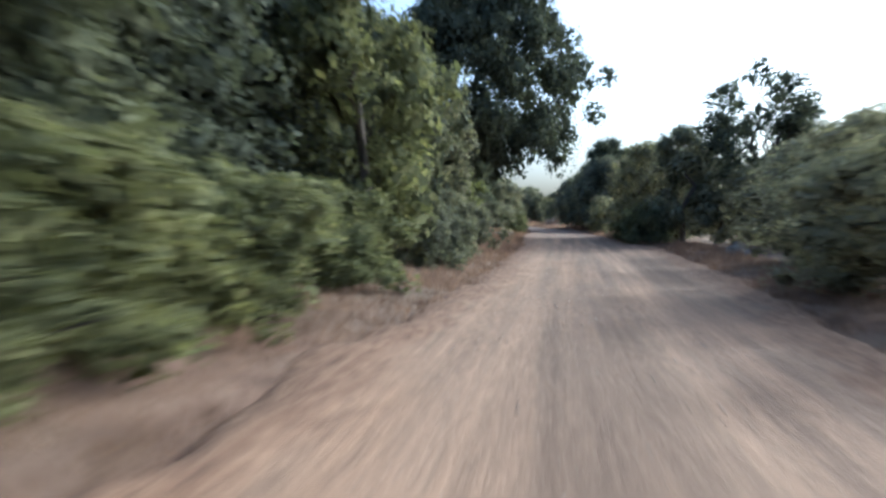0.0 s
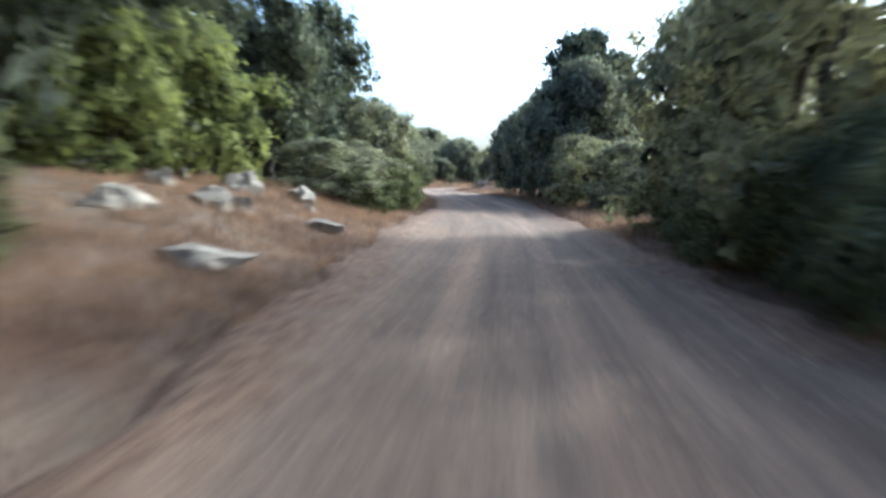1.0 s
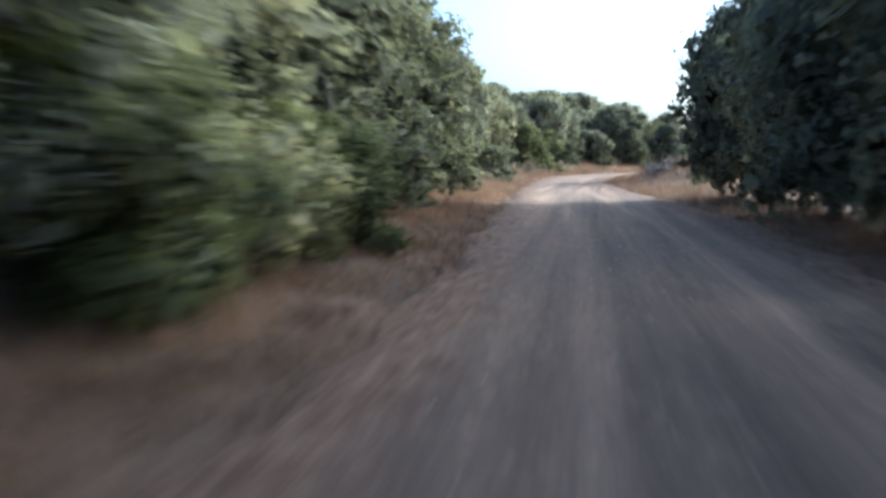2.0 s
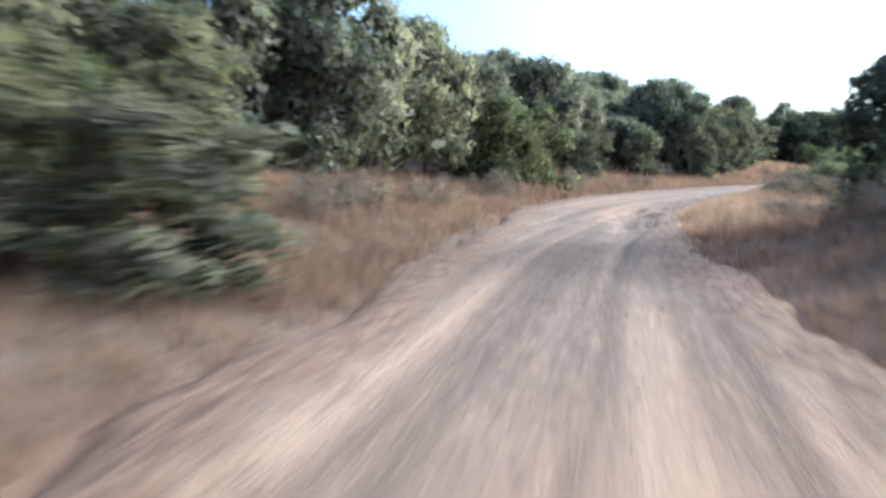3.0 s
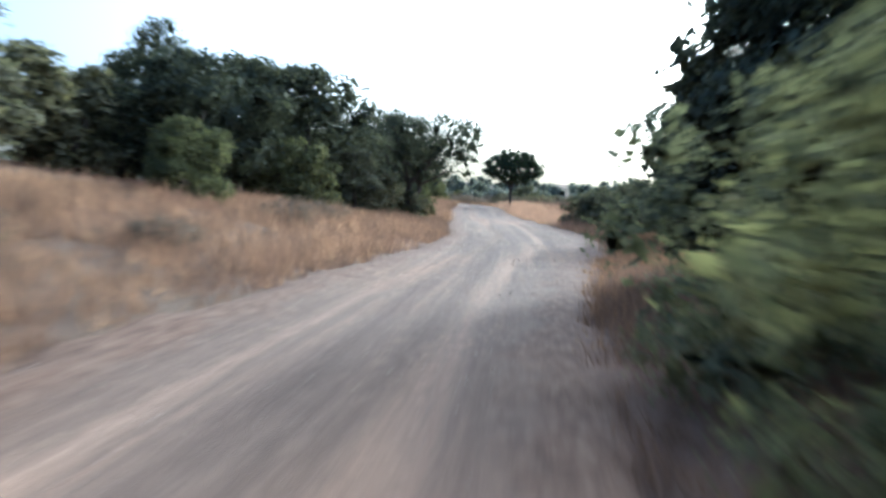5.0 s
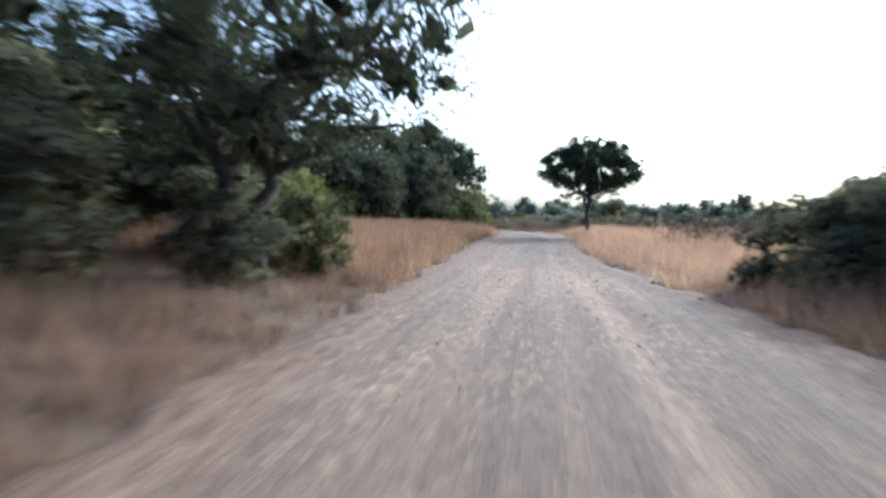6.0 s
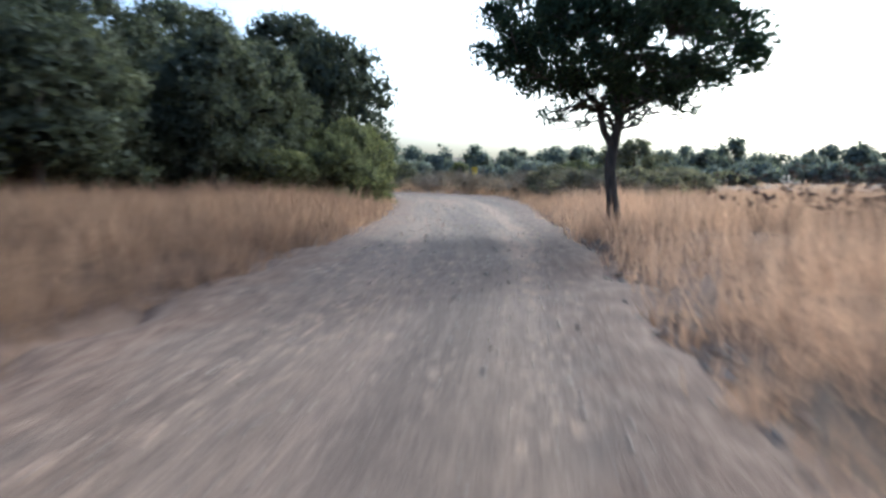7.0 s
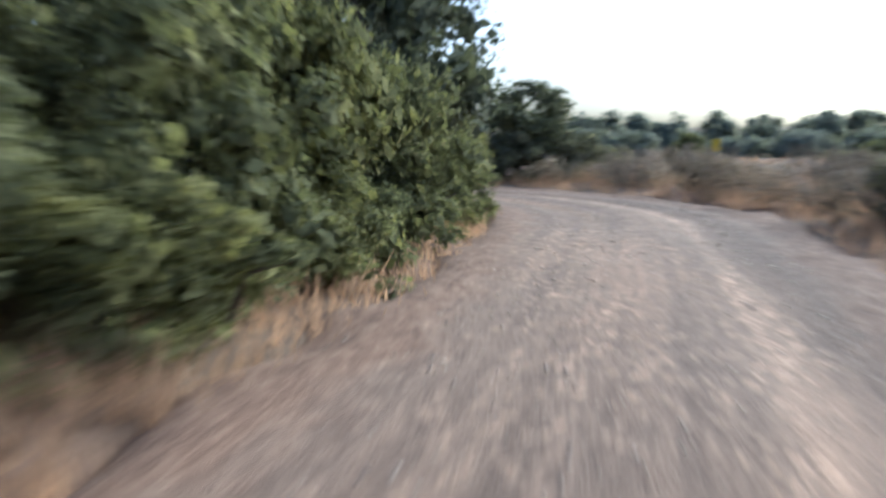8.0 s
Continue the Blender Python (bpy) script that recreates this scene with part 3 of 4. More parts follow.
KINDS = {
    "oak": ([oak(1), oak(2), oak(3, 5.2, 6.4, 0.7)], 5.6, 6.0),
    "back": ([oak(4, n=60, count=1500, leaf_size=0.23), oak(5, n=60, count=1500, leaf_size=0.23)], 5.6, 6.0),
    "big_oak": ([oak(9, 7.0, 7.4, 0.4, 150, 9500, 0.125), oak(10, 7.0, 7.4, 0.4, 150, 9500, 0.125)], 7.0, 7.4),
    "dense_oak": ([oak(91, 6.2, 6.2, 0.3, 200, 10000, 0.115, inner=18), oak(92, 6.2, 6.2, 0.3, 200, 10000, 0.115, inner=18)], 6.2, 6.2),
    # oaks in the leaf colour lightened for haze
    "hill": ([oak(k, 5.8, 5.8, 0.3, 110, 5600, 0.125, inner=14, mat=HILL_LEAF) for k in (94, 95, 96)], 5.8, 5.8),
    "far_oak": ([oak(7, n=74, count=2400, leaf_size=0.19), oak(8, 5.2, 6.4, 0.7, count=2400, leaf_size=0.19)], 5.6, 6.0),
    "far_olive": ([olive(14, count=1500, leaf_size=0.175), olive(15, count=1500, leaf_size=0.175)], 3.6, 4.2),
    "far_mastic": ([mastic(24, count=1900, leaf_size=0.115), mastic(25, count=1900, leaf_size=0.115)], 2.8, 2.0),
    "column": ([mastic(71, 1.5, 2.2, 34, 3000, OLIVE_LEAF, "ivy_stump")], 1.5, 2.2),
    "shade": ([open_tree(33, 5.6, 4.8, 1.4, 120, 11000, 4)], 5.6, 4.8),
    "roof": ([oak(6, 11.8, 11.0, 0.3, 400, 42000, 0.13, stacked=False)], 11.8, 11.0),
    "olive": ([olive(11), olive(12), olive(13, 3.4, 4.4)], 3.6, 4.2),
    # olive form whose leaf colour is lightened against shade
    "dusty": ([olive(k, count=4600, leaf_size=0.09, mat=LIFTED_OLIVE_LEAF) for k in (16, 17)], 3.6, 4.2),
    "mastic": ([mastic(21), mastic(22), mastic(23)], 2.8, 2.0),
    "open": ([open_tree(31), open_tree(32)], 6.0, 7.0),
    "brush": ([brush(41), brush(42)], 2.2, 1.0),
    # mastic form; the shaded side is allowed for in its leaf colour
    "myrtle": ([mastic(61, count=6500, leaf_size=0.058, mat=SHADE_SIDE_LEAF, name="myrtle_shrub"), mastic(62, count=6500, leaf_size=0.058, mat=SHADE_SIDE_LEAF, name="myrtle_shrub")], 2.8, 2.0),
    "bramble": ([mastic(81, 3.0, 1.5, 50, 3600, BRAMBLE_LEAF, "bramble_thicket"), mastic(82, 3.0, 1.5, 50, 3600, BRAMBLE_LEAF, "bramble_thicket")], 3.0, 1.5),
    "tall": ([olive(k, mat=MASTIC_LEAF, name="buckthorn") for k in (18, 19)], 3.6, 4.2),
    "shrub": ([mastic(k, mat=OLIVE_LEAF, name="wild_olive_shrub") for k in (83, 84)], 2.8, 2.0),
    "broom": ([mastic(51, mat=BROOM_LEAF, name="broom_bush")], 2.8, 2.0),
}
FAR = {"oak": "far_oak", "olive": "far_olive", "mastic": "far_mastic"}
LABELS = {
    "column": ("stump grown over with grey-green ivy on the mound", "stump"),
    "shade": ("cork oak leaning over the verge on bare stems", "tree"),
    "hill": ("grey-green holm oak beside the track, leaves lightened for haze", "tree", "dusty holm oaks"),
    "back": ("dark green holm oak in the thicket behind", "tree", "holm oaks beside the track"),
    "broom": ("bright yellow-green broom bush", "bush", "broom bushes on the bank"),
    "myrtle": ("green myrtle shrub close beside the track, leaf tone set for its shaded side", "shrub", "myrtle shrubs on the verge"),
    "roof": ("big dark holm oak whose crown overhangs the track", "tree"),
    "dense_oak": ("dark green holm oak rising above the scrub", "tree", "holm oaks beside the track"),
    "oak": ("dark green holm oak with dense rounded crown", "tree", "holm oaks beside the track"),
    "olive": ("grey-green wild olive, leafy down to the ground", "bush", "wild olives beside the track"),
    # their paleness is light put into the leaf colour
    "dusty": ("pale grey-green wild olive, leaf colour lightened to offset shade", "bush", "dusty olives along the track"),
    "mastic": ("low yellow-green mastic shrub with glossy leaves", "shrub", "mastic shrubs on the verge"),
    "open": ("tall tree with thin crown and bare stems", "tree", "thin-crowned trees"),
    "bramble": ("low grey-green bramble thicket with dry canes", "bush", "brambles by the field"),
    "tall": ("tall yellow-green buckthorn, leafy down to the ground", "bush", "buckthorns by the track"),
    "shrub": ("low dark grey-green wild olive shrub", "shrub", "olive shrubs by the track"),
    "brush": ("withered grey-brown scrub among dry grass", "scrub", "withered scrub on the verge"),
}
used = {}


def plant_at(kind, x, y, h, w, sink=0.12):
    label = LABELS[kind]
    s, d = along(x, y)
    if kind == "oak" and w > 6.0 and h > 5.0:
        kind = "big_oak"
    elif abs(d[0]) > 7.5 + w / 2 or s[0] > 224:
        kind = FAR.get(kind, kind)
    forms, fw, fh = KINDS[kind]
    k = used[kind] = used.get(kind, -1) + 1
    form = forms[k % len(forms)]
    z = float(ground_height(x, y)[0]) - sink
    m = Matrix.Translation((float(np.squeeze(x)), float(np.squeeze(y)), z)) @ Matrix.Rotation(k * 2.4, 4, "Z") @ Matrix.Diagonal((w / fw, w / fw, (h + sink) / fh, 1))
    if k < len(forms):
        form.matrix_basis = m
        ob = form
    else:
        ob = copy_thing(form, Matrix.Identity(4))
        ob.matrix_basis = m
    tagged(ob, *label)
    return ob


def plant(kind, s, d, h, w):
    x, y = place(s, d)
    return plant_at(kind, x, y, h, w)


def row(kind, s0, s1, step, d, h0, h1, w0, w1, jitter=0.5):
    s = s0
    plant_rng = random.Random(f"{kind} {s0} {d}")
    while s <= s1:
        plant(kind, s + plant_rng.uniform(-0.3, 0.3) * step, d + plant_rng.uniform(-jitter, jitter), plant_rng.uniform(h0, h1), plant_rng.uniform(w0, w1))
        s += step


# first stretch, left side
row("mastic", 3, 12.5, 2.2, -3.8, 1.35, 1.7, 2.8, 3.3, 0.2)
row("mastic", 1, 13, 2.4, -3.3, 0.8, 1.1, 1.9, 2.3, 0.15)
row("oak", -2, 14, 3.2, -6.6, 4.2, 5.4, 4.0, 4.8)
row("back", 2, 30, 5.2, -10.8, 7.0, 8.5, 6.0, 7.0)
row("oak", -4, 30, 4.6, -7.6, 6.5, 7.5, 5.0, 5.6)
row("shrub", 15.5, 23, 1.9, -3.0, 1.2, 1.7, 2.0, 2.4, 0.12)
plant("tall", 15.0, -4.2, 5.8, 4.2)
plant("oak", 18.0, -4.4, 5.4, 4.2)
plant("olive", 21.5, -3.9, 4.4, 3.4)
plant("olive", 24.2, -4.8, 4.4, 3.4)
plant("oak", 28.0, -6.0, 4.8, 4.2)
big = plant("roof", 37.0, -7.2, 12.8, 11.4)
for ob in big.children:
    if ob.name.startswith("crown"):
        ob.location = big.matrix_basis.to_3x3().inverted() @ Vector((2.5, -0.5, 0))
plant("oak", 29.5, -7.4, 8.0, 6.4)
plant("oak", 33.0, -9.2, 9.4, 7.0)
plant("back", 37.0, -13.0, 11.0, 7.0)
plant("olive", 32.8, -5.6, 3.5, 3.2)
plant("mastic", 34.3, -4.3, 0.9, 1.6)
plant("broom", 45.0, -6.8, 3.5, 4.4)
plant("broom", 42.0, -7.4, 3.2, 3.8)
plant("mastic", 38.4, -7.8, 2.4, 3.2)
row("oak", 46, 80, 5.0, -8.2, 5.4, 6.6, 5.0, 6.0)
row("back", 40, 84, 5.0, -13.0, 6.0, 7.0, 5.5, 6.5)
row("olive", 36, 48, 3.0, -10.2, 3.4, 4.4, 3.6, 4.2)
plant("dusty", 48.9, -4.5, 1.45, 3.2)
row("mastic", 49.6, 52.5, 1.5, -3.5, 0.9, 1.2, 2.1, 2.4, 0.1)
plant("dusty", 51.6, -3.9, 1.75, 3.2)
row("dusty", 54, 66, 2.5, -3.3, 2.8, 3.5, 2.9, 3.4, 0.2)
row("mastic", 52.5, 67, 2.0, -2.75, 1.3, 1.8, 2.0, 2.4, 0.15)
plant("broom", 58.2, -3.3, 2.3, 2.4)
plant("broom", 62.6, -3.0, 2.0, 2.2)
row("oak", 50, 56, 2.6, -6.2, 4.6, 5.4, 3.6, 4.0, 0.2)
row("olive", 68, 80, 2.6, -3.6, 3.6, 4.6, 3.2, 3.8, 0.3)
plant("oak", 57.0, -5.6, 6.4, 4.6)
plant_at("oak", -1.2, 76.0, 10.2, 7.2)
plant("oak", 76.5, -5.0, 5.6, 4.6)
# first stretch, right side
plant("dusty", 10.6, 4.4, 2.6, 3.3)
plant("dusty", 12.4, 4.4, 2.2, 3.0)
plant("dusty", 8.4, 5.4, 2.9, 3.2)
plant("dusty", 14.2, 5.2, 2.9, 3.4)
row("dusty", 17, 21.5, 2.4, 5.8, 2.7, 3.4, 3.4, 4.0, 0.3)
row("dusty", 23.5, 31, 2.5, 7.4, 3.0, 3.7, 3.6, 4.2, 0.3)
plant("open", 34.5, 7.8, 6.8, 7.6)
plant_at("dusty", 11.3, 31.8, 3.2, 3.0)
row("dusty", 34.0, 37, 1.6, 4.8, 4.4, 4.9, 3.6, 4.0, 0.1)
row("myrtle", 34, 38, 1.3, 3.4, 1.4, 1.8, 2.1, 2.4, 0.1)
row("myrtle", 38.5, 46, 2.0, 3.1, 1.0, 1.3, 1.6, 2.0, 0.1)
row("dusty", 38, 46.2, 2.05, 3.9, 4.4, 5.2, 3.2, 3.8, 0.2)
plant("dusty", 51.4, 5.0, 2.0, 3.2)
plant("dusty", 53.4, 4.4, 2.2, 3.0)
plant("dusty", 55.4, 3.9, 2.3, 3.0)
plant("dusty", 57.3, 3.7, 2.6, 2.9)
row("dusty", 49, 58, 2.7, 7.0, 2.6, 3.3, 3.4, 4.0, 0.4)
row("olive", 48, 80, 4.2, 9.6, 2.2, 2.8, 4.0, 4.8, 0.6)
plant("open", 55.0, 11.5, 5.8, 5.4)
plant("oak", 61.8, 4.9, 7.2, 5.2)
row("oak", 65, 80, 4.4, 6.6, 6.0, 6.6, 5.0, 5.8)
# lightened oak leaves lift this shaded hedge
row("hill", 59, 80, 2.6, 4.3, 4.8, 5.8, 3.6, 4.2, 0.2)
# the bend, left side
row("hill", 86, 106, 4.5, -12.0, 6.4, 7.4, 5.0, 6.0, 1.0)
plant_at("hill", 2.2, 105.6, 6.8, 5.8)
plant_at("hill", 4.0, 110.2, 5.4, 4.4)
row("hill", 84, 108, 5, -18.0, 7.0, 8.0, 5.5, 6.5, 1.0)
plant("open", 91.5, -9.5, 6.2, 6.0)
plant("olive", 83.5, -6.6, 3.2, 3.4)
plant("brush", 85.0, -4.4, 0.9, 1.9)
plant("olive", 81.0, -4.8, 2.6, 2.8)
plant("brush", 83.0, -3.6, 0.6, 1.6)
plant("brush", 86.8, -3.7, 0.6, 1.7)
plant("olive", 86.5, -9.0, 3.4, 3.6)
plant("olive", 89.9, -4.9, 2.0, 2.6)
plant("olive", 90.3, -3.7, 1.6, 2.8)
plant("olive", 95.4, -7.0, 2.8, 3.2)
plant("brush", 96.2, -5.0, 0.8, 1.8)
plant("mastic", 87.5, -6.6, 1.8, 2.6)
plant("mastic", 93.0, -7.0, 2.0, 2.8)
plant("brush", 94.6, -6.2, 0.9, 1.8)
plant("olive", 97.0, -9.0, 3.4, 3.6)
plant_at("mastic", 6.5, 112.6, 3.2, 5.6)
plant("brush", 101.0, -5.0, 0.8, 1.8)
plant("brush", 98.4, -5.4, 0.8, 1.6)
plant("hill", 103.0, -9.2, 4.4, 3.8)
plant("hill", 107.0, -9.8, 4.0, 3.6)
plant("brush", 107.4, -5.9, 0.9, 2.2)
plant("hill", 113.5, -10.0, 4.8, 4.0)
plant("hill", 118.0, -11.5, 5.3, 4.0)
plant("olive", 118.5, -7.6, 2.0, 2.4)
plant("olive", 121.5, -8.8, 2.4, 2.8)
plant("brush", 115.0, -6.2, 0.8, 1.8)
row("brush", 121, 158, 5.2, -6.0, 0.4, 0.7, 1.4, 2.0, 1.2)
plant("mastic", 125.3, -9.2, 2.6, 3.2)
plant_at("olive", 12.5, 124.6, 2.4, 2.5)
plant("hill", 125.0, -8.8, 2.9, 3.6)
plant("olive", 127.8, -6.4, 4.2, 3.2)
plant("hill", 128.5, -12.0, 3.6, 4.4)
row("hill", 108, 150, 4.6, -17.0, 3.5, 4.6, 5.0, 6.4, 2.0)
row("olive", 104, 150, 5.0, -13.0, 3.0, 4.2, 3.4, 4.4, 1.2)
row("hill", 106, 164, 5.5, -25.0, 5.0, 6.2, 6.0, 7.5, 2.0)
plant("olive", 133.5, -8.4, 4.4, 3.8)
plant("olive", 137.5, -8.6, 4.0, 4.0)
plant("olive", 131.0, -11.0, 3.4, 3.2)
plant("hill", 141.5, -9.4, 4.8, 4.8)
plant_at("hill", 14.0, 131.6, 5.3, 5.0)
plant_at("hill", 7.4, 121.2, 5.3, 4.6)
plant_at("hill", 8.6, 126.5, 4.6, 4.0)
plant_at("open", 28.0, 160.4, 5.6, 5.4)
plant("hill", 136.0, -11.5, 5.6, 5.0)
plant("olive", 130.5, -8.0, 3.4, 3.4)
plant("olive", 146.0, -9.6, 3.4, 3.8)
plant_at("olive", 15.7, 127.2, 2.3, 1.9)
plant_at("olive", 16.7, 130.6, 2.9, 2.8)
plant_at("olive", 18.3, 134.2, 3.3, 3.2)
plant_at("olive", 17.3, 131.3, 2.0, 2.2)
plant_at("olive", 18.9, 135.2, 1.8, 2.2)
plant_at("olive", 19.6, 137.6, 3.0, 2.8)
plant_at("olive", 20.2, 141.4, 2.6, 2.8)
plant("oak", 159.0, -9.6, 4.5, 5.6)
plant("mastic", 153.5, -8.0, 2.0, 3.0)
row("olive", 148, 166, 3.2, -13.0, 2.6, 3.4, 3.6, 4.2, 0.6)
plant("mastic", 161.5, -7.4, 2.4, 3.2)
# the bend, right side
plant_at("open", 16.8, 98.2, 5.2, 6.0)
plant_at("column", 13.4, 96.2, 2.5, 1.5)
plant("brush", 91.0, 3.8, 0.6, 1.6)
plant("brush", 94.6, 3.0, 0.5, 1.4)
row("brush", 97.5, 101, 1.6, 3.0, 0.4, 0.6, 1.5, 2.0, 0.6)
row("brush", 98.5, 101, 2.0, 5.0, 0.5, 0.8, 1.6, 2.2, 0.6)
row("olive", 84, 104, 4.5, 13.0, 2.2, 3.2, 3.6, 4.4, 1.0)
row("brush", 117.5, 126.5, 1.9, 1.75, 0.5, 0.75, 1.3, 1.6, 0.1)
plant("brush", 110.4, 2.7, 0.95, 2.6)
plant("brush", 107.0, 2.9, 0.85, 2.2)
plant("brush", 108.5, 4.2, 0.9, 2.2)
plant_at("olive", 15.75, 112.5, 0.45, 1.0)
row("mastic", 106, 124, 2.6, 6.4, 1.5, 1.9, 3.2, 4.0, 0.4)
row("myrtle", 104, 126, 3.4, 9.6, 2.0, 2.6, 3.6, 4.6, 0.6)
row("myrtle", 118.5, 120.7, 2.1, 2.7, 1.2, 1.4, 2.2, 2.5, 0.15)
row("myrtle", 122.7, 126, 2.1, 2.6, 1.6, 1.9, 2.5, 2.9, 0.15)
row("myrtle", 127, 141, 1.9, 2.05, 1.9, 2.3, 2.6, 2.9, 0.12)
row("olive", 122, 146, 2.7, 4.9, 2.3, 2.9, 3.4, 4.0, 0.4)
plant_at("dense_oak", 38.9, 137.6, 7.8, 7.6)
plant_at("dense_oak", 34.5, 139.5, 5.3, 4.8)
plant_at("dense_oak", 42.0, 134.5, 6.6, 7.2)
plant_at("dense_oak", 43.5, 150.0, 5.6, 5.0)
plant_at("dense_oak", 47.0, 147.0, 6.0, 5.6)
plant_at("dense_oak", 42.5, 143.0, 5.0, 5.0)
row("olive", 112, 126, 4.5, 15.0, 3.0, 3.8, 4.0, 5.0, 1.0)
row("olive", 147, 160, 3.2, 6.2, 1.8, 2.4, 3.0, 3.6, 0.4)
plant("shrub", 164.0, 5.2, 2.0, 3.6)
plant("shrub", 167.4, 4.9, 1.9, 3.6)
plant("shrub", 170.4, 4.6, 1.6, 2.8)
plant("mastic", 172.8, 5.6, 1.2, 2.2)
plant("shrub", 168.0, 8.6, 2.0, 4.0)
# the open field, left side
plant_at("shade", 38.7, 162.7, 4.9, 6.2)
plant_at("shrub", 46.8, 161.4, 1.35, 2.4)
plant_at("shrub", 46.1, 159.2, 1.75, 2.8)
plant_at("oak", 33.0, 160.0, 5.2, 6.0)
plant_at("oak", 35.0, 167.0, 4.3, 5.2)
plant_at("oak", 31.5, 165.0, 5.4, 6.0)
plant_at("oak", 38.6, 168.2, 4.6, 4.2)
plant_at("mastic", 39.6, 164.3, 1.3, 1.7)
plant("olive", 170.0, -7.6, 2.8, 3.6)
plant("olive", 173.5, -8.6, 3.2, 4.0)
plant("olive", 166.5, -7.0, 2.6, 3.2)
plant("olive", 169.0, -3.9, 1.1, 1.5)
plant("olive", 171.4, -5.0, 1.5, 2.2)
plant("olive", 166.8, -5.2, 1.9, 2.4)
plant("olive", 164.5, -5.8, 2.2, 2.8)
plant("oak", 163.5, -9.5, 5.0, 5.0)
row("broom", 182, 191, 2.2, -10.2, 2.2, 2.6, 3.6, 4.2, 0.5)
row("broom", 193, 197, 2.0, -9.6, 1.6, 1.9, 3.2, 3.8, 0.4)
row("oak", 182, 200, 3.0, -13.8, 2.8, 3.6, 4.0, 4.6, 0.6)
row("back", 176, 206, 4.5, -21.0, 4.0, 5.0, 5.5, 6.5, 1.5)
row("oak", 194, 206, 3.6, -10.8, 3.2, 3.9, 5.0, 5.8, 0.6)
plant_at("oak", 40.3, 191.5, 5.9, 4.6)
row("oak", 195, 204, 3.0, -8.0, 2.8, 3.6, 3.6, 4.2, 0.4)
row("oak", 196, 208, 4.0, -14.0, 4.2, 5.0, 5.4, 6.2, 0.6)
plant_at("oak", 54.8, 203.2, 7.0, 7.4)
plant_at("oak", 50.5, 200.5, 6.6, 6.6)
plant_at("oak", 47.0, 197.0, 5.9, 6.4)
plant_at("oak", 55.6, 199.6, 5.8, 5.0)
plant("mastic", 201.0, -4.6, 1.3, 2.4)
plant("mastic", 202.6, -3.5, 1.8, 2.6)
plant("mastic", 204.4, -3.3, 2.3, 2.7)
plant("mastic", 206.4, -3.2, 2.5, 2.8)
plant("mastic", 208.4, -3.2, 2.2, 2.7)
plant("mastic", 210.3, -3.1, 2.0, 2.6)
plant("mastic", 212.2, -3.1, 1.8, 2.4)
row("mastic", 202.8, 212, 1.5, -2.95, 0.8, 1.1, 1.8, 2.1, 0.08)
row("oak", 201, 211, 2.5, -5.8, 3.2, 4.2, 3.4, 3.8, 0.3)
plant_at("oak", 61.3, 213.0, 3.2, 4.6)
plant_at("shrub", 60.4, 211.6, 1.5, 2.6)
plant_at("shrub", 62.6, 212.0, 1.5, 2.4)
plant_at("olive", 58.2, 214.5, 2.8, 3.0)
plant_at("olive", 55.4, 216.0, 2.8, 3.0)
row("brush", 203, 222, 1.8, 3.9, 0.7, 1.0, 2.4, 3.2, 0.4)
plant_at("brush", 63.6, 209.6, 1.0, 2.8)
plant_at("brush", 65.4, 208.0, 1.0, 2.4)
plant_at("brush", 66.8, 205.4, 1.0, 2.4)
plant_at("brush", 67.4, 202.6, 1.0, 2.2)
plant_at("brush", 66.0, 211.0, 1.1, 2.6)
plant_at("brush", 69.0, 207.5, 1.1, 2.6)
plant_at("mastic", 67.5, 214.4, 1.5, 1.9)
plant_at("mastic", 73.0, 210.0, 1.6, 3.4)
# the open field, right side
plant("olive", 205.5, 5.2, 1.9, 2.2)
row("bramble", 203.5, 213, 2.0, 4.3, 0.8, 1.1, 2.4, 3.0, 0.3)
row("bramble", 205, 212, 2.4, 6.6, 0.9, 1.2, 2.6, 3.2, 0.6)
row("brush", 205.5, 212, 2.6, 5.6, 0.8, 1.0, 2.0, 2.6, 0.5)
for kind, (forms, fw, fh) in KINDS.items():
    for form in forms[used.get(kind, -1) + 1:]:
        for ob in [*form.children, form]:
            bpy.data.objects.remove(ob)


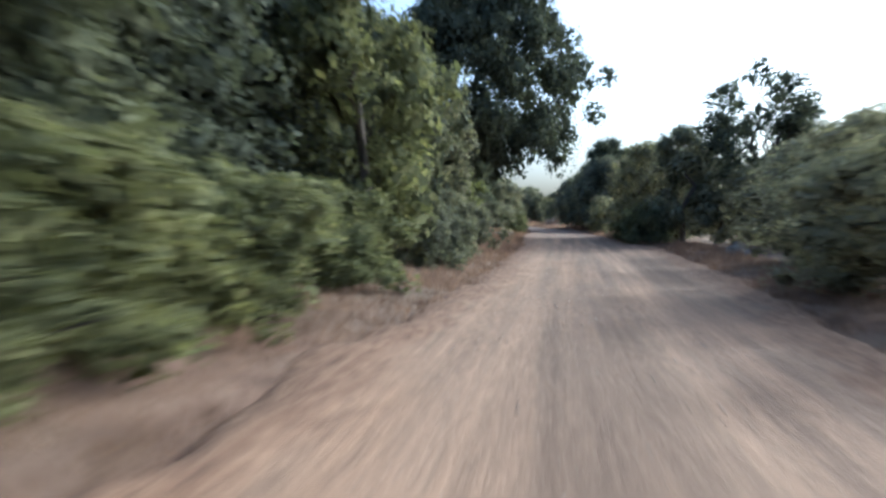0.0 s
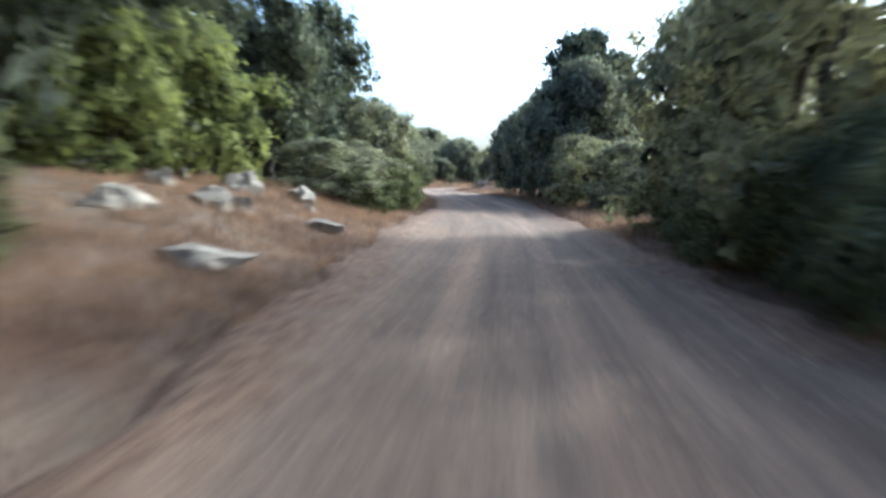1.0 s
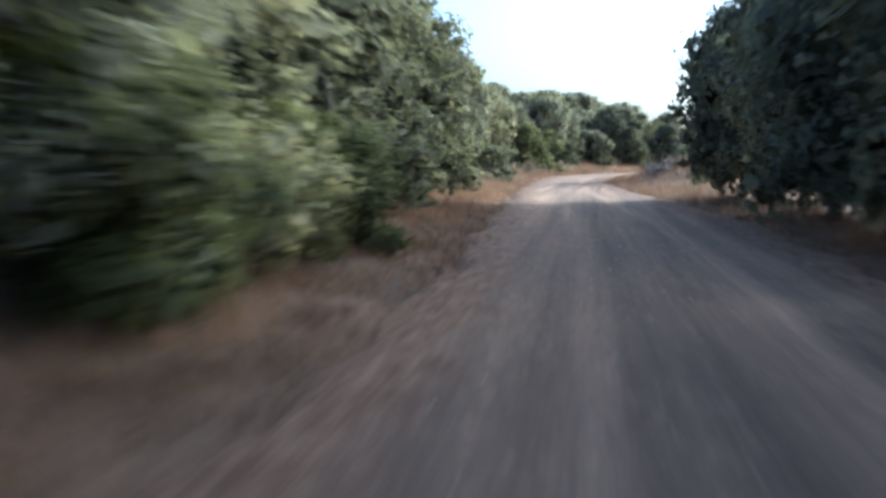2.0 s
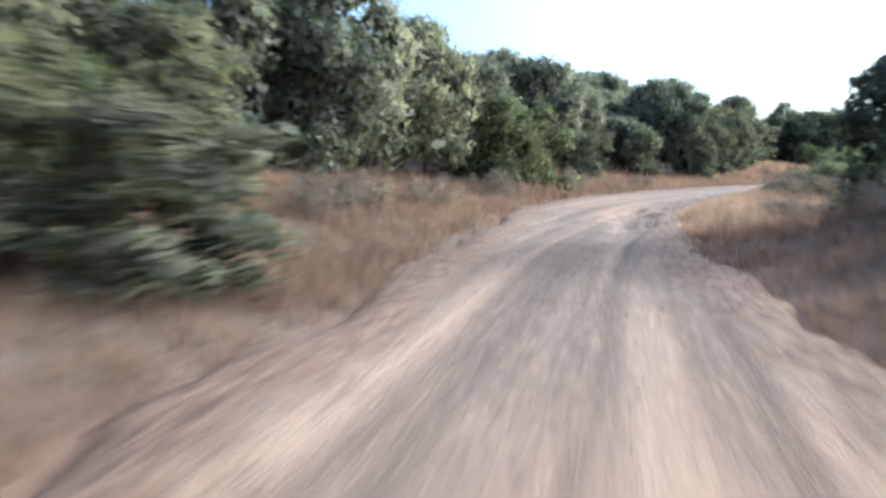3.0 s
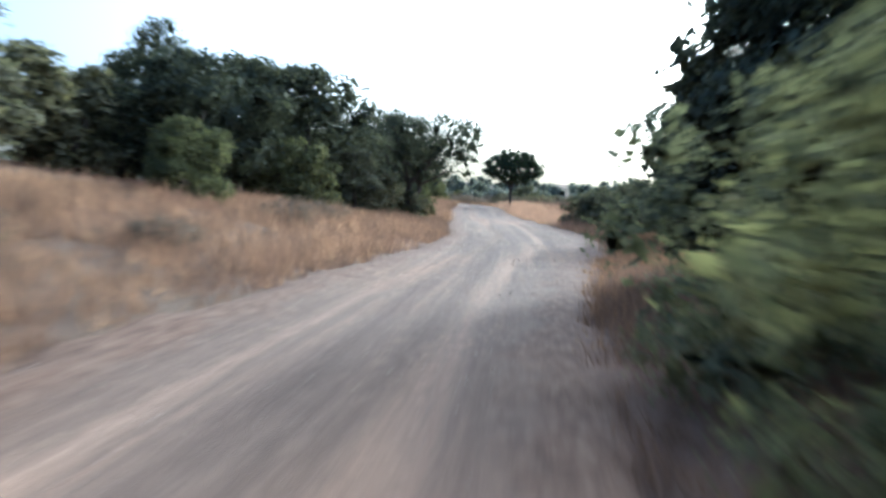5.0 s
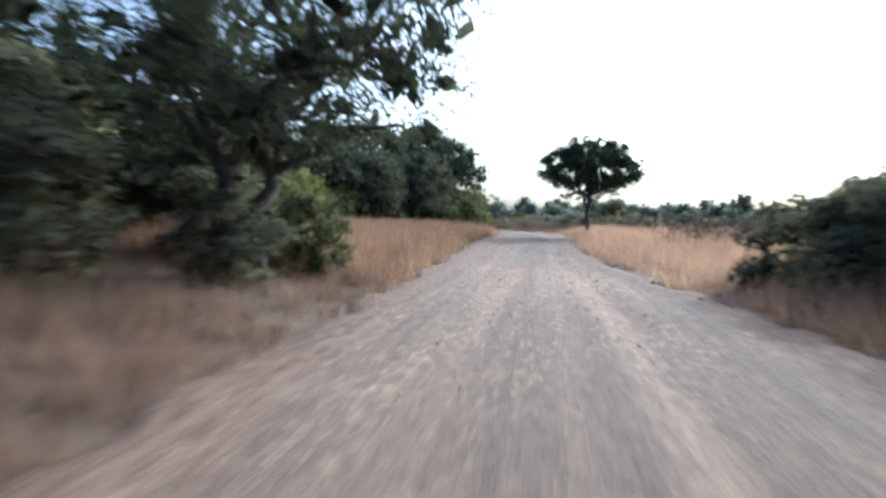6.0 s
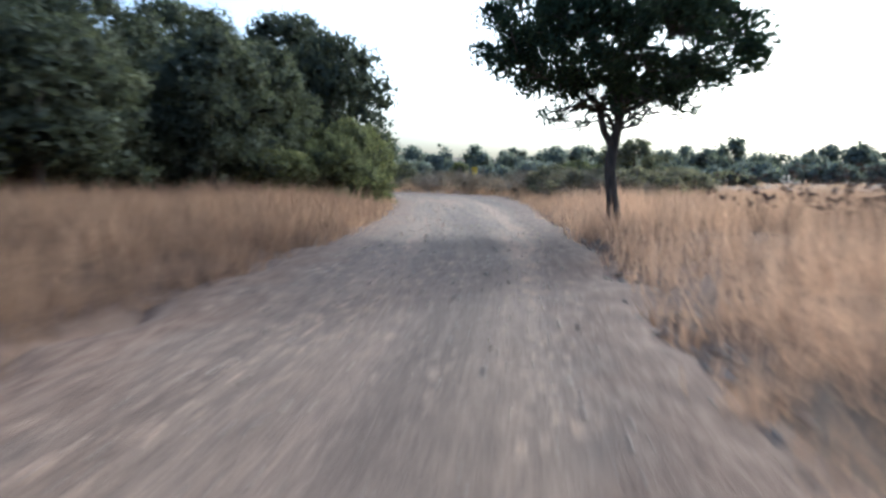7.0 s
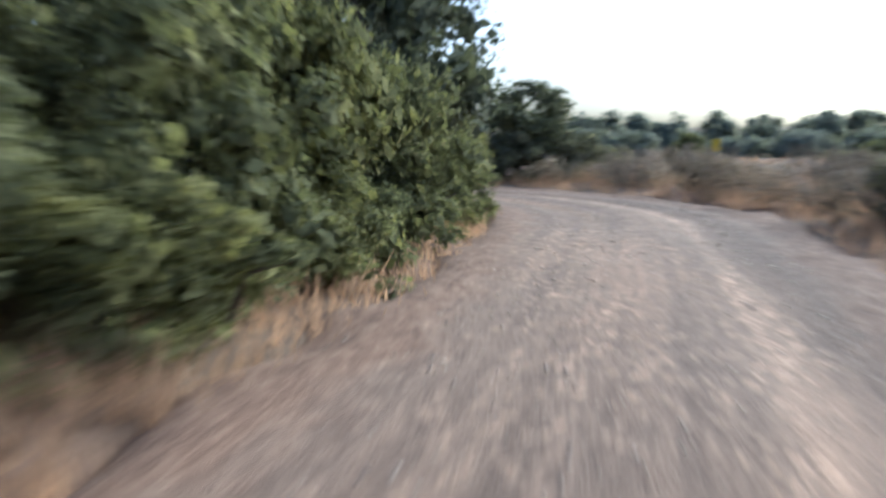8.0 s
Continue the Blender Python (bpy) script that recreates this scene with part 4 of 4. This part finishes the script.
# ---- the lone tree at the edge of the field ----
def lone_tree():
    rng = np.random.default_rng(77)
    c = []
    while len(c) < 310:
        v = unit(rng.normal(size=3))
        q = rng.uniform(0.25, 1) ** 0.45
        p = v * q * (2.4, 2.4, 1.42)
        if p[2] < -1.15 + 0.36 * np.hypot(p[0], p[1]):
            continue
        c.append((p[0], p[1], 2.97 + p[2] - 0.04 * (p[0] ** 2 + p[1] ** 2), rng.uniform(0.15, 0.32)))
    low = []
    for k in range(12):
        a, out = k * 0.55 + rng.uniform(-0.2, 0.2), rng.uniform(1.0, 1.8)
        e = (out * math.cos(a), out * math.sin(a), rng.uniform(1.55, 2.1))
        low.append(e)
        c += [(e[0] * f, e[1] * f, e[2] + rng.uniform(0.0, 0.1), 0.09) for f in (0.8, 1.0)]
    c = np.array(c)
    stem = np.array([(-0.02, 0, -0.3), (0.02, 0.0, 0.1), (-0.03, 0.0, 0.5), (-0.08, 0.02, 0.95), (-0.04, 0.02, 1.3), (0.05, 0.02, 1.7), (0.10, 0.0, 2.2), (0.08, 0.03, 2.8), (0.02, 0, 3.3)])
    wood = [("trunk", [tube(stem, [0.165, 0.115, 0.098, 0.090, 0.093, 0.076, 0.058, 0.04, 0.018], 10)])]
    twigs = []

    def on_stem(z):
        return np.array([np.interp(z, stem[:, 2], stem[:, 0]), np.interp(z, stem[:, 2], stem[:, 1]), z])

    main = []
    for z, tip, r in ((1.32, (-0.75, 0.2, 2.7), 0.072), (1.62, (1.15, 0.3, 2.55), 0.055), (1.7, (-0.5, -0.8, 2.85), 0.05), (1.85, (0.2, 0.8, 2.9), 0.046),
                      (1.95, (0.7, -0.5, 3.0), 0.046), (2.2, (-0.5, 0.5, 3.4), 0.04), (2.4, (0.55, 0.1, 3.6), 0.036), (1.55, (-1.35, -0.2, 2.5), 0.04)):
        line = bent(rng, on_stem(z), tip, 7)
        main.append(line)
        wood.append(("limb", [tube(line, np.linspace(r, 0.014, 7), 7)]))
    joints = np.concatenate([m[2:] for m in main])
    for p in c:
        near = joints[np.argmin(np.linalg.norm(joints - p[:3], axis=1) + 0.6 * np.maximum(0, joints[:, 2] - p[2]))]
        twigs.append(tube(bent(rng, near, p[:3], 5), np.linspace(0.017, 0.006, 5), 4))
    for k, e in enumerate(low):
        twigs.append(tube(bent(rng, on_stem(rng.uniform(1.4, 1.9)), e, 6, 0.2), np.linspace(0.024, 0.007, 6), 4))
    t = build_plant("wild_pear", c, wood + [("twig_work", twigs)], PEAR_LEAF, 26000, 0.09, rng, 4, 0.55)
    t.matrix_basis = pose(55.57, 182.47, float(ground_height(55.57, 182.47)[0]) - 0.02, 0, 0, -28)
    return tagged(t, "lone wild pear tree with spreading crown in dry grass", "tree")


lone_tree()


# ---- woods round the field ----
def far_woods(name, seed, radius, a0, a1, n, h0, h1, mat, label):
    rng = np.random.default_rng(seed)
    cl = []
    for k in range(n):
        a = radians(a0 + (a1 - a0) * (k + rng.uniform(0, 1)) / n)
        r = radius * rng.uniform(0.94, 1.12)
        x, y = 50 + r * math.sin(a), 175 + r * math.cos(a)
        h, w = rng.uniform(h0, h1), rng.uniform(5, 9)
        z = float(ground_height(x, y)[0])
        c = dome(rng, w, h, -0.5, 12, min(0.9, h * 0.35), min(1.8, h * 0.55))
        c[:, 0] += x
        c[:, 1] += y
        c[:, 2] += z
        cl.append(c)
    cl = np.concatenate(cl)
    v, f, soft = foliage(rng, cl, n * 800, 0.34, 0.3, 0.8, 8, 0.7, 0.5)
    ob = new(name)
    mesh_object("foliage", v, f, mat, ob, "", True, soft)
    tagged(ob, label, "woods", kind="stuff")


# the haze over these three bands lies in their leaf colour
far_woods("far_woods", 3, 112, -20, 82, 62, 4.2, 6.4, HAZED_LEAF, "band of grey-green scrub woods beyond the field")
far_woods("far_woods", 4, 185, -30, 95, 60, 6.0, 9.0, HAZED_LEAF, "distant grey-green woods on the skyline")
far_woods("far_woods", 7, 94, -22, 84, 60, 1.8, 3.0, HAZED_LEAF, "grey-green thicket in front of the far woods")
for seed, a0, a1, n in ((6, -12, 19, 15), (8, 33, 44, 5)):
    far_woods("low_scrub", seed, 58, a0, a1, n, 0.7, 1.1, BRAMBLE_LEAF, "low grey-brown scrub behind the bend of the track")


# ---- dry grass ----
def grass(name, seed, s0, s1, d0, d1, tufts, blades, h0, h1, mat, label, side=0, width=0.008):
    """Bent blades in tufts; side -1 or 1 keeps d from that edge of the road."""
    rng = np.random.default_rng(seed)
    s, d = rng.uniform(s0, s1, tufts), rng.uniform(d0, d1, tufts)
    out_d = d
    if side < 0:
        d = np.interp(s, L_S, L_D) - d
    elif side > 0:
        d = np.interp(s, R_S, R_D) + d
    x, y = place(s, d)
    patch = wave(x, y, 0.9) * 0.5 + wave(y, x, 2.3) * 0.3
    keep = rng.uniform(0, 1, tufts) < 0.72 + 0.45 * patch
    x, y, patch = x[keep], y[keep], patch[keep]
    z = ground_height(x, y, False)
    n = len(x) * blades
    k = np.repeat(np.arange(len(x)), blades)
    a, lean = rng.uniform(0, 6.283, n), rng.uniform(0.05, 0.8, n)
    h = rng.uniform(h0, h1, n) * (1 + 0.6 * patch[k]) * rng.uniform(0.5, 1.05, len(x))[k]
    if side:
        h *= smooth(-0.5, 0.6, out_d[keep])[k]
    bx, by = x[k] + rng.normal(0, 0.12, n), y[k] + rng.normal(0, 0.12, n)
    dx, dy = np.cos(a), np.sin(a)
    turn = rng.uniform(0, 6.283, n)
    base = np.stack([bx, by, z[k] - 0.05], 1)
    side_v = np.stack([-np.sin(turn), np.cos(turn), 0 * dx], 1) * (width * rng.uniform(0.6, 1.6, n))[:, None]
    tip = base + np.stack([dx * lean * h, dy * lean * h, h + 0.05], 1)
    v = np.stack([base - side_v, base + side_v, tip], 1).reshape(-1, 3)
    f = np.arange(n * 3).reshape(-1, 3)
    ob = mesh_object(name, v, f, mat)
    tagged(ob, label, "grass", kind="stuff")


grass("dry_grass", 1, 0, 80, 0.0, 2.4, 5200, 12, 0.08, 0.26, BROWN_GRASS, "short brown grass along the hedge foot", -1)
grass("dry_grass", 2, 0, 84, 0.0, 1.6, 3600, 12, 0.08, 0.26, BROWN_GRASS, "short brown grass under the trees", 1)
grass("dry_grass", 11, 33, 50, 0.1, 5.0, 2600, 12, 0.06, 0.2, BROWN_GRASS, "reddish brown grass between the boulders", -1)
grass("straw_grass", 3, 98, 122, 0.05, 6.0, 4600, 16, 0.18, 0.38, STRAW, "tall golden straw grass beside the bend", 1)
grass("dry_grass", 4, 82, 166, 0.1, 6.0, 15000, 11, 0.16, 0.48, BROWN_GRASS, "brown dry grass on the sloping bank", -1)
grass("straw_grass", 18, 118, 162, 0.2, 7.0, 2600, 12, 0.2, 0.5, STRAW, "pale straw grass in patches on the bank", -1)
grass("dry_grass", 16, 46, 104, 0.3, 5.5, 6500, 11, 0.10, 0.32, BROWN_GRASS, "thin brown grass on the sandy bank", -1)
grass("dry_grass", 5, 82, 99, 0.0, 5.0, 2000, 11, 0.15, 0.40, BROWN_GRASS, "brown dry grass on the stony mound", 1)
grass("straw_grass", 6, 161, 204, 0.0, 14.0, 10500, 15, 0.28, 0.62, STRAW, "tall golden grass at the edge of the field", 1)
grass("dry_grass", 13, 160, 173, 0.0, 6.0, 2400, 12, 0.12, 0.34, BROWN_GRASS, "low brown grass under the thin tree", -1)
grass("straw_grass", 15, 171, 203, 0.0, 10.0, 1500, 14, 0.28, 0.62, STRAW, "tall golden grass beside the gravel track", -1)
grass("dry_grass", 7, 171, 203, 0.0, 10.0, 7400, 15, 0.30, 0.66, BROWN_GRASS, "tall brown grass beside the gravel track", -1)
grass("straw_grass", 8, 160, 235, 14.0, 60.0, 7000, 7, 0.20, 0.40, STRAW, "pale stubble across the open field", 1, 0.02)
grass("dry_grass", 9, 200, 222, 0.1, 9.0, 3600, 12, 0.20, 0.45, STRAW, "low golden grass among the scrub", 1)
grass("dry_grass", 10, 140, 170, 0.0, 5.0, 3200, 11, 0.15, 0.40, BROWN_GRASS, "brown dry grass at the track's edge", 1)
grass("dry_grass", 17, 119, 147, 0.0, 2.4, 2600, 12, 0.15, 0.38, BROWN_GRASS, "brown dry grass at the foot of the shrubs", 1)
grass("dry_stalks", 19, 115, 128, 0.3, 1.5, 420, 7, 0.45, 0.8, BRUSH_LEAF, "tall dry stalks in front of the shrubs", 1, 0.006)
grass("straw_grass", 20, 44, 60, 0.2, 2.6, 1500, 13, 0.10, 0.26, STRAW, "short golden grass on the verge", 1)
grass("dry_grass", 14, 196, 224, 0.0, 1.6, 1500, 14, 0.12, 0.32, STRAW, "golden grass at the foot of the shrubs", -1)


def thistles(name, seed, s0, s1, d0, d1, plants, stalks, mat, label):
    """Dead stalks that carry small dark heads."""
    rng = np.random.default_rng(seed)
    s = rng.uniform(s0, s1, plants)
    x, y = place(s, np.interp(s, R_S, R_D) + rng.uniform(d0, d1, plants))
    keep = wave(x, y, 0.7) > -0.25
    x, y = np.repeat(x[keep], stalks), np.repeat(y[keep], stalks)
    n = len(x)
    foot = np.stack([x, y, ground_height(x, y, False) - 0.05], 1) + rng.normal(0, 0.05, (n, 3)) * (1, 1, 0)
    tip = foot + np.concatenate([rng.normal(0, 0.15, (n, 2)), np.repeat(rng.uniform(0.55, 0.95, n // stalks), stalks)[:, None] * rng.uniform(0.6, 1.15, (n, 1))], 1)
    a = rng.uniform(0, 6.283, n)
    side = np.stack([np.cos(a), np.sin(a), 0 * a], 1) * 0.007
    v3 = np.stack([foot - side, foot + side, tip], 1).reshape(-1, 3)
    oct_v = np.array([(1, 0, 0), (-1, 0, 0), (0, 1, 0), (0, -1, 0), (0, 0, 1.3), (0, 0, -1.3)], float)
    oct_f = np.array([(0, 2, 4), (2, 1, 4), (1, 3, 4), (3, 0, 4), (2, 0, 5), (1, 2, 5), (3, 1, 5), (0, 3, 5)])
    vh = (tip[:, None] + oct_v[None] * rng.uniform(0.016, 0.04, (n, 1, 1)) * rng.uniform(0.7, 1.2, (n, 6, 1))).reshape(-1, 3)
    fh = (oct_f[None] + (np.arange(n) * 6)[:, None, None]).reshape(-1, 3) + len(v3)
    ob = mesh_object(name, np.concatenate([v3, vh]), np.concatenate([np.arange(len(v3)).reshape(-1, 3), fh]), mat)
    tagged(ob, label, "thistle", kind="stuff")


thistles("thistles", 12, 164, 195, 2.2, 14.0, 1300, 9, THISTLE, "dead reddish-brown thistles in the dry grass")


# ---- rocks ----
def boulder(seed, mat, label, x, y, w, d, h, turn):
    rng = np.random.default_rng(seed)
    bm = bmesh.new()
    bmesh.ops.create_icosphere(bm, subdivisions=3, radius=0.5)
    cuts = unit(rng.normal(size=(11, 3)) * (1, 1, 0.8))
    depth = rng.uniform(0.22, 0.42, 11)
    for v in bm.verts:
        p = np.array(v.co)
        for c, rng_depth in zip(cuts, depth):
            over = p @ c - rng_depth
            if over > 0:
                p = p - c * over * 0.95
        p = p * (1 + 0.3 * noise.noise(Vector(p) * 3.5 + Vector((seed, 0, 0))) + 0.14 * noise.noise(Vector(p) * 9))
        v.co = (p[0] * w, p[1] * d, p[2] * h * 0.95)
    me = bpy.data.meshes.new("boulder")
    bm.to_mesh(me)
    bm.free()
    me.materials.append(mat)
    ob = new("boulder", me)
    ob.matrix_basis = pose(x, y, float(ground_height(x, y)[0]) + h * 0.02, 0, 0, turn)
    return tagged(ob, label, "rock", "boulders on the bank")


def rock_at(seed, s, d, w, dd, h, mat=None, label="pale limestone boulder half buried in the red bank"):
    x, y = place(s, d)
    boulder(seed, mat or ROCK, label, float(x), float(y), w, dd, h, seed * 47)


pale = "pale limestone boulder half buried in the red bank"
for k, (x, y, w, dd, h) in enumerate([
        (2.65, 37.1, 1.3, 0.7, 0.34), (1.3, 38.6, 0.8, 0.6, 0.5), (2.0, 40.6, 0.9, 0.6, 0.5), (3.4, 42.7, 0.9, 0.5, 0.34), (2.3, 41.2, 0.6, 0.5, 0.4),
        (1.85, 44.4, 0.9, 0.7, 0.6), (2.75, 46.1, 1.0, 0.6, 0.5), (0.0, 46.4, 0.7, 0.5, 0.5), (2.4, 48.4, 0.5, 0.4, 0.35), (0.9, 42.2, 0.6, 0.5, 0.4),
        (3.0, 44.8, 0.4, 0.3, 0.25), (1.4, 31.2, 0.7, 0.5, 0.45), (1.45, 32.9, 0.55, 0.4, 0.35), (0.5, 30.6, 0.6, 0.5, 0.35)]):
    boulder(k + 1, ROCK, pale, x, y, w * 1.2, dd * 1.2, h * 1.45, k * 47)
for k, (x, y, w) in enumerate([(8.7, 23.0, 0.9), (8.2, 21.0, 0.6), (9.3, 24.4, 0.8)]):
    boulder(k + 41, ROCK, "pale weathered rock at the edge of the clearing", x, y, w, w * 0.7, w * 0.7, k * 61)
dark = "weathered grey rock on the stony mound"
rock_at(21, 90.6, 3.4, 1.1, 0.8, 0.65, DARK_ROCK, dark)
rock_at(22, 92.2, 4.2, 1.1, 0.8, 0.6, DARK_ROCK, dark)
rock_at(23, 94.0, 3.7, 1.2, 0.9, 0.7, DARK_ROCK, dark)
rock_at(24, 95.2, 4.7, 1.0, 0.7, 0.55, DARK_ROCK, dark)
rock_at(25, 89.8, 4.6, 0.8, 0.7, 0.6, DARK_ROCK, dark)
rock_at(26, 93.0, 2.9, 0.9, 0.6, 0.5, DARK_ROCK, dark)
rock_at(27, 91.4, 3.0, 0.8, 0.7, 0.5, DARK_ROCK, dark)
rock_at(28, 94.6, 3.0, 1.0, 0.7, 0.6, DARK_ROCK, dark)
rock_at(29, 93.4, 4.8, 1.3, 0.9, 0.8, DARK_ROCK, dark)
rock_at(30, 91.0, 4.4, 1.2, 0.9, 0.7, DARK_ROCK, dark)
rock_at(31, 86.0, -3.6, 0.5, 0.35, 0.25, None, "pale stone on the grassy bank")
rock_at(32, 87.4, -4.4, 0.6, 0.4, 0.3, None, "pale stone on the grassy bank")
rock_at(33, 84.6, -5.0, 0.8, 0.5, 0.4, None, "pale stone on the grassy bank")


# ---- loose stones ----
def stones(name, seed, s0, s1, n, r0, r1, lo_d, hi_d, mat, label):
    rng = np.random.default_rng(seed)
    s = rng.uniform(s0, s1, n)
    left, right = np.interp(s, L_S, L_D), np.interp(s, R_S, R_D)
    d = left + (right - left) * rng.uniform(lo_d, hi_d, n)
    x, y = place(s, d)
    z = np.interp(s, S_KEY, Z_KEY)
    r = r0 + (r1 - r0) * rng.uniform(0, 1, n) ** 3
    oct_v = np.array([(1, 0, 0), (-1, 0, 0), (0, 1, 0), (0, -1, 0), (0, 0, 1), (0, 0, -1)], float)
    oct_f = np.array([(0, 2, 4), (2, 1, 4), (1, 3, 4), (3, 0, 4), (2, 0, 5), (1, 2, 5), (3, 1, 5), (0, 3, 5)])
    v = np.stack([x, y, z], 1)[:, None] + oct_v[None] * r[:, None, None] * rng.uniform(0.5, 1.2, (n, 6, 1)) * (1, 1, 0.6) + rng.normal(0, 0.15, (n, 6, 3)) * r[:, None, None]
    f = oct_f[None] + (np.arange(n) * 6)[:, None, None]
    ob = mesh_object(name, v.reshape(-1, 3), f.reshape(-1, 3), mat)
    tagged(ob, label, "gravel", kind="stuff")


stones("gravel", 1, 150, 222, 8000, 0.006, 0.026, 0.02, 0.98, GRAVEL, "loose pale gravel on the track")
stones("gravel", 2, 0, 150, 6000, 0.006, 0.022, 0.02, 0.98, GRAVEL, "scattered small stones on the track")
stones("stones", 3, 160, 205, 700, 0.02, 0.09, 0.96, 1.08, DARK_ROCK, "dark clods and stones along the washed-out edge")
stones("stones", 4, 98, 122, 800, 0.012, 0.05, 0.82, 1.05, CLOD, "dark clods in the washed-out ruts")


# ---- marker board far ahead ----
def marker_board(x, y):
    root = new("marker_board")
    z = float(ground_height(x, y)[0])
    v, f = tube([(0, 0, -0.2), (0, 0, 0.8), (0, 0, 1.6)], [0.04, 0.04, 0.04], 8)
    mesh_object("post", v, f, STEEL, root, "", True)
    bm = bmesh.new()
    bmesh.ops.create_cube(bm, size=1)
    for q in bm.verts:
        q.co = (q.co.x * 0.58, q.co.y * 0.04 - 0.07, q.co.z * 0.9 + 1.15)
    bmesh.ops.bevel(bm, geom=bm.edges[:], offset=0.012, segments=2, affect="EDGES")
    me = bpy.data.meshes.new("panel")
    bm.to_mesh(me)
    bm.free()
    me.materials.append(YELLOW)
    p = new("panel", me)
    p.parent = root
    tagged(p, "plain yellow panel")
    root.matrix_basis = pose(x, y, z, 0, 0, -20)
    tagged(root, "yellow marker board on steel post", "sign")


marker_board(82.4, 242.8)
